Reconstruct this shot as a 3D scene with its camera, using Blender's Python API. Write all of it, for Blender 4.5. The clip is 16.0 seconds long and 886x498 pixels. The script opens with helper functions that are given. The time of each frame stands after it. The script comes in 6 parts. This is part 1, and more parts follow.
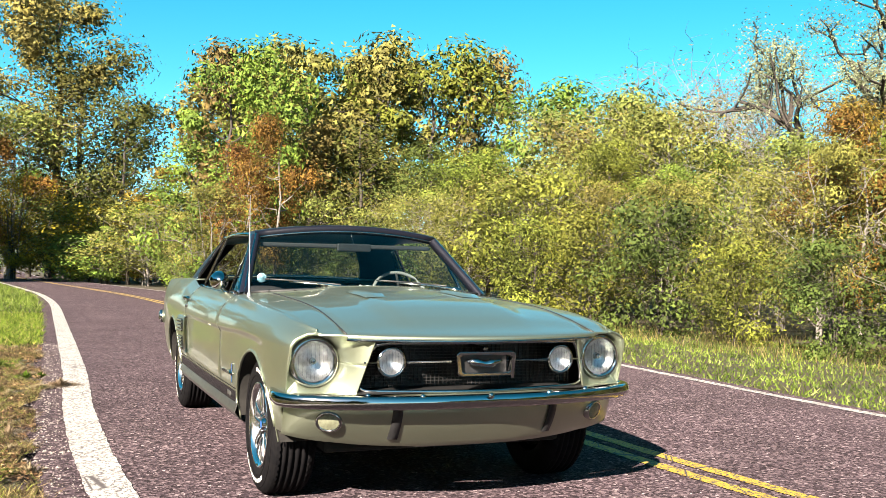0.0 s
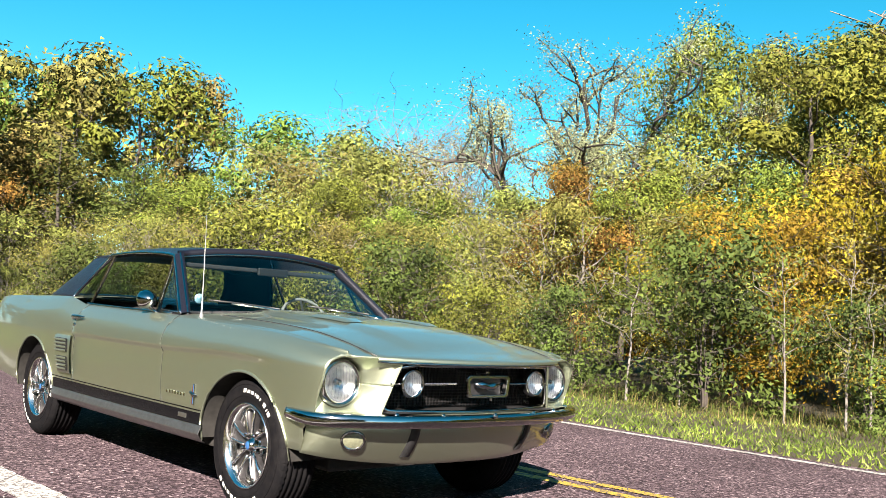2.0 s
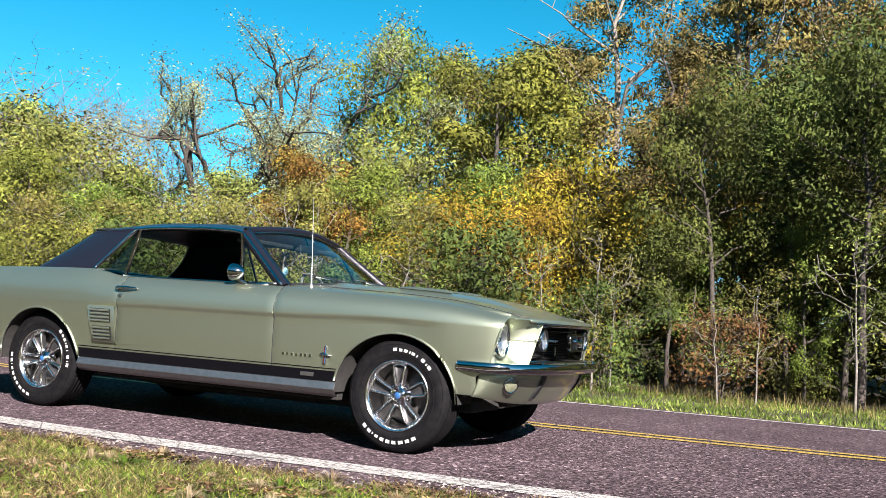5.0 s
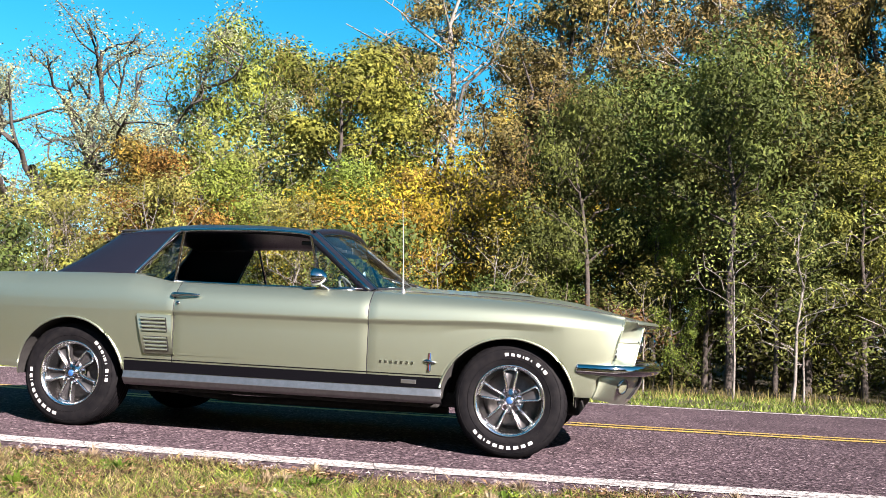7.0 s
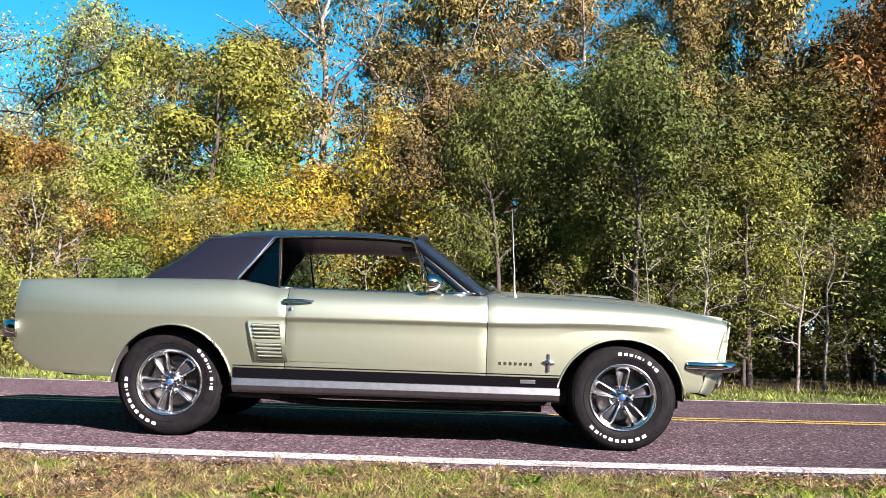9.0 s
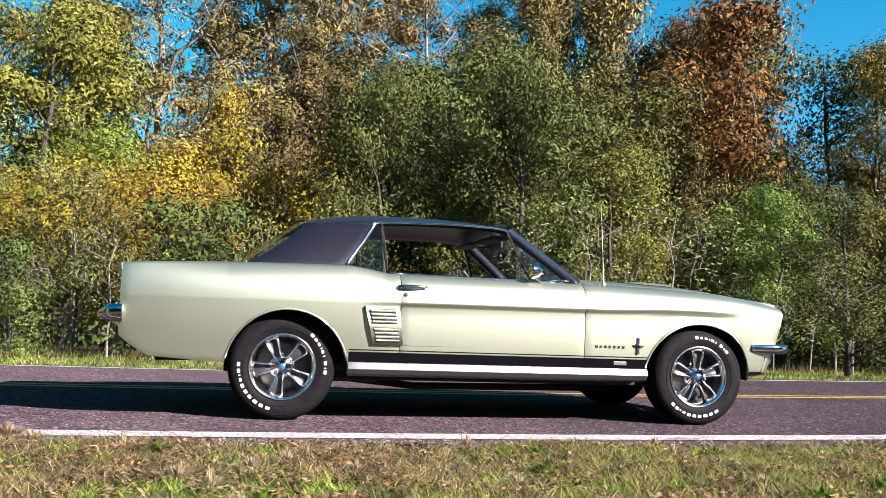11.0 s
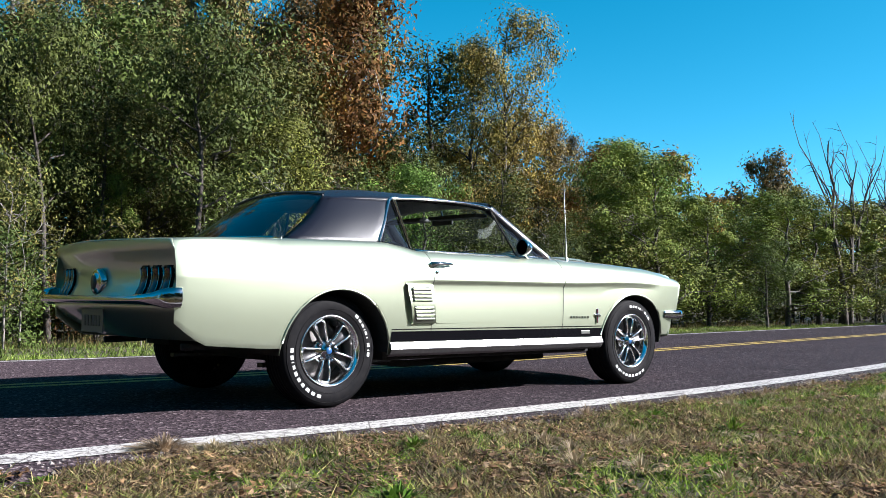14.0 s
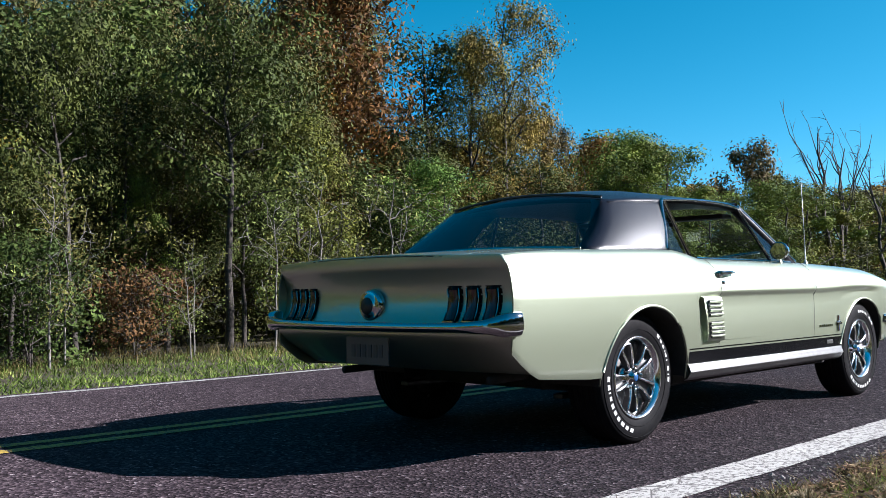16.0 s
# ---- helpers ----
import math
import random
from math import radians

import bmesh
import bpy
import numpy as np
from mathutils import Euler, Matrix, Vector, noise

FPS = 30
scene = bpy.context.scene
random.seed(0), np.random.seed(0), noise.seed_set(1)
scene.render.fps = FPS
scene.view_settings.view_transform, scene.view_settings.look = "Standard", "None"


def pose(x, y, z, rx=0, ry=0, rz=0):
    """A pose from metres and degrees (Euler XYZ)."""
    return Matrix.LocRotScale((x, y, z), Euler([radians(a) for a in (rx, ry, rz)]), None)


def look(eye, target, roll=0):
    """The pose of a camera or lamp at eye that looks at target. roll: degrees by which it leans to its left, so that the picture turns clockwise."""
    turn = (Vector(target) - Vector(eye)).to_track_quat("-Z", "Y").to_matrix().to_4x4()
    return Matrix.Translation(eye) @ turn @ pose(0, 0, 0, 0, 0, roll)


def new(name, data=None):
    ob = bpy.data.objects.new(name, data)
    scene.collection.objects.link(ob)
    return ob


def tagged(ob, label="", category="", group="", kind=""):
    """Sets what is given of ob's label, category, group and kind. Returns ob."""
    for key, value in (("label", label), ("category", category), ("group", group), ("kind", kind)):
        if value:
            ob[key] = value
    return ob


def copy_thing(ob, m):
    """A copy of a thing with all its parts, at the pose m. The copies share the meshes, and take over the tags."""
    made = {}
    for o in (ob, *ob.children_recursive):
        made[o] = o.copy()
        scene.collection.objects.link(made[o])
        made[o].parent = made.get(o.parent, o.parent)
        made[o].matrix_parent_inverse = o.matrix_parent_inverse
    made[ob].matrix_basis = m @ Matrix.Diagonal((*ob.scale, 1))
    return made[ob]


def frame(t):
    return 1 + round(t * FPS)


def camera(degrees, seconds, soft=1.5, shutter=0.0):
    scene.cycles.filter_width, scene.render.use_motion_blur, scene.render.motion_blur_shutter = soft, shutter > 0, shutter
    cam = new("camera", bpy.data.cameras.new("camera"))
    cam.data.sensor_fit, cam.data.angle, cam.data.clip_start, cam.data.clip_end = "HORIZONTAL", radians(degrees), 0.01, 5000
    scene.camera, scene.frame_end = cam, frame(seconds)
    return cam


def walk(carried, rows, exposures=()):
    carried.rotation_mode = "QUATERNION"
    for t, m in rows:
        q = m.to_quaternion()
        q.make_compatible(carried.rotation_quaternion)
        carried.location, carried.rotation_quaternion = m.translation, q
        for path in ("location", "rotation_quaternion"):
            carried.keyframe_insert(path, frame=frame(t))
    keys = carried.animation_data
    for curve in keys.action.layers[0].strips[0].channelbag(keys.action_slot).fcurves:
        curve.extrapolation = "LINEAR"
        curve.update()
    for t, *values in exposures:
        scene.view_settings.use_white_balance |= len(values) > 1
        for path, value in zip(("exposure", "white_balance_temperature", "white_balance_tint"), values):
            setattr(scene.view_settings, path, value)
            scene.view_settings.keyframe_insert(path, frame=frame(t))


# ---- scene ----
cam = camera(50.0, 16.0, 0.8)
PATH = [
    (0, (7.247, -1.774, 1.112), (5.403, -1.0, 1.14), 1.3),
    (0.5, (7.212, -2.051, 1.128), (5.447, -1.111, 1.161), 1.9),
    (1, (7.097, -2.463, 1.103), (5.447, -1.336, 1.174), 3.1),
    (1.5, (6.902, -2.834, 1.074), (5.344, -1.584, 1.177), 3.4),
    (2, (6.718, -3.228, 1.016), (5.238, -1.889, 1.148), 3.8),
    (2.5, (6.511, -3.685, 0.957), (5.1, -2.275, 1.104), 4.3),
    (3, (6.415, -4.259, 0.912), (5.126, -2.738, 1.073), 5.8),
    (3.5, (6.216, -4.693, 0.857), (5.029, -3.092, 1.021), 4.6),
    (4, (5.898, -5.053, 0.814), (4.815, -3.379, 0.976), 3.8),
    (4.5, (5.572, -5.382, 0.785), (4.613, -3.634, 0.939), 3.8),
    (7, (3.425, -6.172, 0.713), (3.023, -4.22, 0.878), 2.8),
    (7.5, (3.032, -6.311, 0.727), (2.722, -4.343, 0.897), 2.5),
    (8, (2.61, -6.433, 0.725), (2.392, -4.453, 0.898), 2.3),
    (8.5, (2.182, -6.539, 0.71), (2.057, -4.55, 0.882), 2.0),
    (11, (-0.327, -6.66, 0.656), (0.104, -4.713, 0.799), 2.1),
    (11.5, (-0.776, -6.618, 0.644), (-0.208, -4.706, 0.781), 1.9),
    (12, (-1.227, -6.52, 0.581), (-0.509, -4.659, 0.727), 2.5),
    (12.5, (-1.791, -6.361, 0.554), (-0.888, -4.582, 0.696), 2.9),
    (13, (-2.21, -6.084, 0.542), (-1.16, -4.387, 0.68), 2.9),
    (13.5, (-2.652, -5.879, 0.567), (-1.482, -4.262, 0.695), 2.0),
    (14, (-3.085, -5.271, 0.628), (-1.766, -3.772, 0.731), 0.7),
    (14.5, (-3.422, -4.847, 0.643), (-2.032, -3.412, 0.723), -0.3),
    (15, (-3.744, -4.488, 0.696), (-2.316, -3.088, 0.74), -1.8),
    (15.5, (-3.998, -4.012, 0.725), (-2.57, -2.612, 0.741), -2.2),
    (16, (-3.98, -3.448, 0.752), (-2.566, -2.037, 0.843), -0.8),
]

# seconds, stops, kelvin, tint
EXPOSURES = [(0, 2.37, 7350, 15), (1.0, 2.39, 7250, 15), (2.0, 2.3, 7050, 16), (3.5, 2.03, 6600, 16), (4.5, 2.00, 6450, 17), (7.0, 2.30, 6650, 24), (8.5, 2.37, 6600, 28),
             (11.5, 2.2, 6250, 25), (12.5, 2.13, 6000, 18), (13.5, 2.02, 5900, 15), (14.5, 1.89, 5850, 15), (16, 1.67, 5750, 16)]
walk(cam, [(t, look(eye, target, roll)) for t, eye, target, roll in PATH], EXPOSURES)

# ---- world and sun ----
SUN_WAY = Vector((0.610, -0.620, 0.500)).normalized()   # towards the sun
SUN_ELEV = math.asin(SUN_WAY.z)
SUN_AZIM = math.atan2(SUN_WAY.x, SUN_WAY.y)
world = bpy.data.worlds.new("world")
scene.world = world
world.use_nodes = True
wn = world.node_tree.nodes
sky = wn.new("ShaderNodeTexSky")
sky.sky_type = 'NISHITA'
sky.sun_disc = False
sky.sun_elevation = SUN_ELEV
sky.sun_rotation = SUN_AZIM
sky.altitude = 200
sky.air_density = 0.55
sky.dust_density = 0.45
sky.ozone_density = 1.6
clear = wn.new("ShaderNodeHueSaturation")
clear.inputs["Saturation"].default_value = 1.42
clear.inputs["Hue"].default_value = 0.460
clear.inputs["Value"].default_value = 1.06
world.node_tree.links.new(sky.outputs[0], clear.inputs["Color"])
world.node_tree.links.new(clear.outputs[0], wn["Background"].inputs[0])
wn["Background"].inputs[1].default_value = 0.050
sun_data = bpy.data.lights.new("sun", 'SUN')
sun_data.energy = 5.0
sun_data.angle = radians(0.53)
sun_data.color = (1.0, 0.95, 0.86)
sun = new("sun", sun_data)
sun.matrix_world = look((0, 0, 0), tuple(-SUN_WAY))


# ---- materials ----
def material(name):
    m = bpy.data.materials.new(name)
    m.use_nodes = True
    nt = m.node_tree
    return m, nt, nt.nodes["Principled BSDF"]


def node(nt, kind, **values):
    n = nt.nodes.new(kind)
    for key, v in values.items():
        n.inputs[key].default_value = v
    return n


def ramp(nt, fac, stops):
    r = nt.nodes.new("ShaderNodeValToRGB")
    el = r.color_ramp.elements
    while len(el) < len(stops):
        el.new(0.5)
    for e, (p, c) in zip(el, stops):
        e.position, e.color = p, (*c, 1)
    nt.links.new(fac, r.inputs[0])
    return r.outputs[0]


def coords(nt, kind="Object"):
    return nt.nodes.new("ShaderNodeTexCoord").outputs[kind]


def noise_tex(nt, vec, scale, detail=3.0, rough=0.6):
    n = node(nt, "ShaderNodeTexNoise", Scale=scale, Detail=detail, Roughness=rough)
    nt.links.new(vec, n.inputs["Vector"])
    return n.outputs[0]


def mix(nt, fac, a, b, mode='MIX'):
    n = nt.nodes.new("ShaderNodeMix")
    n.data_type, n.blend_type = 'RGBA', mode
    for sock, v in ((n.inputs[0], fac), (n.inputs[6], a), (n.inputs[7], b)):
        if isinstance(v, (int, float)):
            sock.default_value = v
        elif isinstance(v, tuple):
            sock.default_value = (*v, 1)
        else:
            nt.links.new(v, sock)
    return n.outputs[2]


def bump(nt, bsdf, height, strength, dist):
    b = node(nt, "ShaderNodeBump", Strength=strength, Distance=dist)
    nt.links.new(height, b.inputs["Height"])
    nt.links.new(b.outputs[0], bsdf.inputs["Normal"])


def plain(name, color, rough=0.5, metal=0.0, grain=0.0, scale=60.0, coat=0.0):
    m, nt, p = material(name)
    p.inputs["Roughness"].default_value = rough
    p.inputs["Metallic"].default_value = metal
    p.inputs["Coat Weight"].default_value = coat
    if grain:
        n = noise_tex(nt, coords(nt), scale)
        lo = tuple(c * (1 - grain) for c in color)
        hi = tuple(min(1, c * (1 + grain)) for c in color)
        nt.links.new(ramp(nt, n, [(0.3, lo), (0.7, hi)]), p.inputs["Base Color"])
    else:
        p.inputs["Base Color"].default_value = (*color, 1)
    return m


def asphalt_material():
    m, nt, p = material("asphalt")
    c = coords(nt)
    fine = node(nt, "ShaderNodeTexVoronoi", Scale=70.0)
    nt.links.new(c, fine.inputs["Vector"])
    chips = ramp(nt, fine.outputs["Color"], [(0.0, (0.006, 0.005, 0.0055)), (0.30, (0.018, 0.0135, 0.016)), (0.60, (0.041, 0.030, 0.036)), (0.85, (0.100, 0.076, 0.083)), (1.0, (0.27, 0.23, 0.24))])
    patch = ramp(nt, noise_tex(nt, c, 0.9, 5), [(0.3, (0.72, 0.70, 0.70)), (0.7, (1.15, 1.12, 1.12))])
    nt.links.new(mix(nt, 1.0, chips, patch, 'MULTIPLY'), p.inputs["Base Color"])
    p.inputs["Roughness"].default_value = 0.9
    p.inputs["Diffuse Roughness"].default_value = 1.0
    p.inputs["Specular IOR Level"].default_value = 0.08
    bump(nt, p, fine.outputs["Distance"], 1.0, 0.008)
    return m


def paint_material(name, color, dirt):
    m, nt, p = material(name)
    c = coords(nt)
    wear = ramp(nt, noise_tex(nt, c, 45, 4, 0.7), [(0.42, (0, 0, 0)), (0.50, (1, 1, 1))])
    tone = ramp(nt, noise_tex(nt, c, 3, 4), [(0.3, tuple(v * 0.85 for v in color)), (0.7, color)])
    crack = node(nt, "ShaderNodeTexVoronoi", Scale=3.2)
    crack.feature = 'DISTANCE_TO_EDGE'
    nt.links.new(c, crack.inputs["Vector"])
    split = ramp(nt, crack.outputs["Distance"], [(0.006, (0, 0, 0)), (0.016, (1, 1, 1))])
    rubbed = ramp(nt, noise_tex(nt, c, 9, 4, 0.75), [(0.33, (0, 0, 0)), (0.42, (1, 1, 1))])
    worn = mix(nt, 1.0, mix(nt, 1.0, wear, split, 'MULTIPLY'), rubbed, 'MULTIPLY')
    nt.links.new(mix(nt, worn, dirt, tone), p.inputs["Base Color"])
    p.inputs["Roughness"].default_value = 0.7
    bump(nt, p, noise_tex(nt, c, 120, 2), 0.4, 0.003)
    return m


def ground_material():
    m, nt, p = material("turf")
    c = coords(nt)
    a = ramp(nt, noise_tex(nt, c, 1.1, 5, 0.65), [(0.3, (0.040, 0.027, 0.015)), (0.5, (0.044, 0.036, 0.016)), (0.72, (0.029, 0.038, 0.012))])
    b = ramp(nt, noise_tex(nt, c, 30, 4, 0.7), [(0.3, (0.55, 0.52, 0.5)), (0.7, (1.25, 1.2, 1.1))])
    nt.links.new(mix(nt, 1.0, a, b, 'MULTIPLY'), p.inputs["Base Color"])
    p.inputs["Roughness"].default_value = 0.95
    bump(nt, p, noise_tex(nt, c, 60, 4, 0.7), 0.8, 0.03)
    return m


def leaf_material(name, stops, glow=0.11, spread=0.16, even=0.80, patches=0.9, level=1.28):
    """Leaves: one colour to an island, one tint to a plant, light and shade of clumps in the colour, light passing
    through.
    """
    m, nt, p = material(name)
    geo = nt.nodes.new("ShaderNodeNewGeometry")
    info = nt.nodes.new("ShaderNodeObjectInfo")
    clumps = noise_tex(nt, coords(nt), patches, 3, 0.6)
    # Noise colours whole clumps as shaded (dark, cool) and sunlit (pale, warm).
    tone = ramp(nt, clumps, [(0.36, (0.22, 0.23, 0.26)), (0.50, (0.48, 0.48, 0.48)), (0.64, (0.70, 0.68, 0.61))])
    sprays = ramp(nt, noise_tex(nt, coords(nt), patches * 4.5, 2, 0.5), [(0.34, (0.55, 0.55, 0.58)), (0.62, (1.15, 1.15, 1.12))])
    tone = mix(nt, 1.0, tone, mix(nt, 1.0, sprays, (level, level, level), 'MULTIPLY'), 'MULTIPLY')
    middle = tuple(sum(c[i] for q, c in stops[1:3]) / len(stops[1:3]) for i in range(3))
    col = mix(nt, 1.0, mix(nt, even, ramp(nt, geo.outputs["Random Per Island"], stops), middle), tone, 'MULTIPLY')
    hsv = nt.nodes.new("ShaderNodeHueSaturation")
    hue = node(nt, "ShaderNodeMapRange", **{"To Min": 0.5 - spread * 0.25, "To Max": 0.5 + spread * 0.25})
    val = node(nt, "ShaderNodeMapRange", **{"To Min": 1.0 - spread, "To Max": 1.0 + spread * 1.6})
    nt.links.new(info.outputs["Random"], hue.inputs[0])
    nt.links.new(info.outputs["Random"], val.inputs[0])
    nt.links.new(hue.outputs[0], hsv.inputs["Hue"])
    nt.links.new(val.outputs[0], hsv.inputs["Value"])
    nt.links.new(col, hsv.inputs["Color"])
    nt.links.new(hsv.outputs[0], p.inputs["Base Color"])
    p.inputs["Roughness"].default_value = 0.7
    p.inputs["Specular IOR Level"].default_value = 0.12
    tr = nt.nodes.new("ShaderNodeBsdfTranslucent")
    nt.links.new(hsv.outputs[0], tr.inputs[0])
    ms = node(nt, "ShaderNodeMixShader", Fac=glow)
    nt.links.new(p.outputs[0], ms.inputs[1])
    nt.links.new(tr.outputs[0], ms.inputs[2])
    nt.links.new(ms.outputs[0], nt.nodes["Material Output"].inputs[0])
    return m


def bark_material(name, lo, hi):
    m, nt, p = material(name)
    c = coords(nt)
    n = noise_tex(nt, c, 14, 5, 0.7)
    nt.links.new(ramp(nt, n, [(0.3, lo), (0.68, hi)]), p.inputs["Base Color"])
    p.inputs["Roughness"].default_value = 0.9
    bump(nt, p, n, 0.7, 0.02)
    return m


ASPHALT = asphalt_material()
WHITE_LINE = paint_material("white_line_paint", (0.39, 0.37, 0.35), (0.065, 0.053, 0.053))
YELLOW_LINE = paint_material("yellow_line_paint", (0.40, 0.265, 0.032), (0.05, 0.04, 0.04))
TURF = ground_material()
BARK_DARK = bark_material("bark_dark", (0.017, 0.013, 0.011), (0.061, 0.050, 0.041))
BARK_GREY = bark_material("bark_grey", (0.070, 0.063, 0.056), (0.210, 0.189, 0.168))
BARK_PALE = bark_material("bark_pale", (0.060, 0.054, 0.045), (0.220, 0.200, 0.172))
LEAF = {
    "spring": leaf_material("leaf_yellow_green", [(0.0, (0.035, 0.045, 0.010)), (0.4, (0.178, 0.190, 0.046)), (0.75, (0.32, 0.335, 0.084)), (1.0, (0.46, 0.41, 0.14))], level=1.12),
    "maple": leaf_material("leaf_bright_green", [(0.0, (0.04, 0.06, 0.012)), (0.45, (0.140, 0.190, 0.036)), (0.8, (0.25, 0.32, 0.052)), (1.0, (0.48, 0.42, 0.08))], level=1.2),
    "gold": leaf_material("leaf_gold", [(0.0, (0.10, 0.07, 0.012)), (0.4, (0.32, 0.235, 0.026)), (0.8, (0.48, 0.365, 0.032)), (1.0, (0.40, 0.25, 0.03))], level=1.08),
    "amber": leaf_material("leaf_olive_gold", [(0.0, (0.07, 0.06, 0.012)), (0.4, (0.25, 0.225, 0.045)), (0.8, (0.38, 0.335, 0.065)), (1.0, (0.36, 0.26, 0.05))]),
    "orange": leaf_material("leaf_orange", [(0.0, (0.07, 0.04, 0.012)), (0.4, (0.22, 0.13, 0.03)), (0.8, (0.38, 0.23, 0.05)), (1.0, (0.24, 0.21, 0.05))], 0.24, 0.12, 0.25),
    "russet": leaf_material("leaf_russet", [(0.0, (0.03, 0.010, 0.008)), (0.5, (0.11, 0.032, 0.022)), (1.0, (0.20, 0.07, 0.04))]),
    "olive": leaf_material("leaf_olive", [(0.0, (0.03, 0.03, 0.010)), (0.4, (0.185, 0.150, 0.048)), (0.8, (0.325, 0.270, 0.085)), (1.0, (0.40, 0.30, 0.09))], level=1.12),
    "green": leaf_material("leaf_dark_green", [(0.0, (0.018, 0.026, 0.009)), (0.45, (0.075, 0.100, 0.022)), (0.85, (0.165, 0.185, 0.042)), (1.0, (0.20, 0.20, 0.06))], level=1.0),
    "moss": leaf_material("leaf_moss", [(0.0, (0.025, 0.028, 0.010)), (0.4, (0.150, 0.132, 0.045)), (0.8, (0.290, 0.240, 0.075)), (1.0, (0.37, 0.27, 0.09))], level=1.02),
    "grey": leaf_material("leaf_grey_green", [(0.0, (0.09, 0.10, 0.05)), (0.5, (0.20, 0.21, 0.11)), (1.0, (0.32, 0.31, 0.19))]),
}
GRASS = leaf_material("grass_blades", [(0.0, (0.05, 0.035, 0.02)), (0.3, (0.14, 0.095, 0.045)), (0.55, (0.25, 0.18, 0.09)), (0.78, (0.42, 0.33, 0.18)), (0.88, (0.24, 0.27, 0.06)), (1.0, (0.14, 0.19, 0.04))], 0.2, 0.05, 0.0, 7.0, 1.4)
GRASS_FAR = leaf_material("grass_far", [(0.0, (0.08, 0.12, 0.016)), (0.6, (0.19, 0.26, 0.045)), (1.0, (0.32, 0.34, 0.11))], 0.25, 0.05, 0.0, 0.9, 1.35)
GRASS_STRAW = leaf_material("grass_straw", [(0.0, (0.06, 0.07, 0.015)), (0.5, (0.18, 0.17, 0.05)), (1.0, (0.38, 0.30, 0.14))], 0.25, 0.05, 0.0)
GRASS_LUSH = leaf_material("grass_lush", [(0.0, (0.04, 0.09, 0.010)), (0.4, (0.15, 0.265, 0.030)), (0.8, (0.27, 0.37, 0.055)), (1.0, (0.54, 0.46, 0.20))], 0.2, 0.05, 0.0, 6.0, 1.3)
STRAW = leaf_material("straw", [(0.0, (0.26, 0.19, 0.11)), (0.6, (0.46, 0.36, 0.22)), (1.0, (0.62, 0.50, 0.34))], 0.2, 0.05, 0.0, 0.9, 1.6)
LITTER = leaf_material("dead_leaves", [(0.0, (0.05, 0.028, 0.014)), (0.5, (0.16, 0.09, 0.045)), (0.8, (0.30, 0.19, 0.10)), (1.0, (0.42, 0.30, 0.18))], 0.1, 0.05, 0.0, 5.0, 1.5)
GRAVEL = plain("gravel_stone", (0.17, 0.15, 0.14), 0.9, 0, 0.6, 35)
WEED = leaf_material("weed_green", [(0.0, (0.05, 0.12, 0.01)), (1.0, (0.15, 0.26, 0.03))], 0.3, 0.05)


# ---- mesh tools ----
def mesh_object(name, verts, faces, mat, smooth=True, parent=None):
    me = bpy.data.meshes.new(name)
    me.from_pydata([tuple(v) for v in verts], [], [tuple(q) for q in faces])
    me.update()
    if smooth:
        me.polygons.foreach_set("use_smooth", [True] * len(me.polygons))
    me.materials.append(mat)
    ob = new(name, me)
    if parent:
        ob.parent = parent
    return ob


def loose_object(name, corners, mat, parent=None):
    """corners: an array (n, k, 3) of loose polygons with k corners."""
    n, k = corners.shape[:2]
    me = bpy.data.meshes.new(name)
    me.vertices.add(k * n)
    me.vertices.foreach_set("co", np.ascontiguousarray(corners, dtype=np.float32).ravel())
    me.loops.add(k * n)
    me.loops.foreach_set("vertex_index", np.arange(k * n, dtype=np.int32))
    me.polygons.add(n)
    me.polygons.foreach_set("loop_start", np.arange(0, k * n, k, dtype=np.int32))
    me.polygons.foreach_set("loop_total", np.full(n, k, dtype=np.int32))
    me.update(calc_edges=True)
    me.validate()
    me.materials.append(mat)
    ob = new(name, me)
    if parent:
        ob.parent = parent
    return ob


def grid_faces(n, m, closed=False):
    out = []
    for i in range(n - 1):
        for j in range(m if closed else m - 1):
            k = (j + 1) % m
            out.append((i * m + j, i * m + k, (i + 1) * m + k, (i + 1) * m + j))
    return out


def tube_into(verts, faces, path, radii, segs=6):
    """Adds a tapered tube along a path of points."""
    path = [Vector(p) for p in path]
    base = len(verts)
    for i, (p, r) in enumerate(zip(path, radii)):
        d = (path[min(i + 1, len(path) - 1)] - path[max(i - 1, 0)]).normalized()
        a = d.orthogonal().normalized()
        b = d.cross(a)
        for k in range(segs):
            w = 2 * math.pi * k / segs
            verts.append(p + (a * math.cos(w) + b * math.sin(w)) * r)
    for q in grid_faces(len(path), segs, True):
        faces.append(tuple(base + v for v in q))


def leaf_quads(rng, centres, size, droop=0.0, outward=None):
    """Leaves at the centres, lying across the outward way if one is given."""
    n = len(centres)
    a = rng.normal(size=(n, 3))
    a[:, 2] -= droop
    a /= np.linalg.norm(a, axis=1)[:, None]
    face = rng.normal(size=(n, 3))
    if outward is not None:
        face = face * 0.30 + outward / (np.linalg.norm(outward, axis=1)[:, None] + 1e-6)
        face[:, 2] += 0.25
        a = np.cross(face, a)
        a /= np.linalg.norm(a, axis=1)[:, None]
    b = np.cross(a, face)
    b /= np.linalg.norm(b, axis=1)[:, None]
    s = size * (0.6 + 0.8 * rng.random(n))[:, None]
    return np.stack([centres - a * s - b * s * 0.2, centres + b * s * 0.75, centres + a * s], 1)


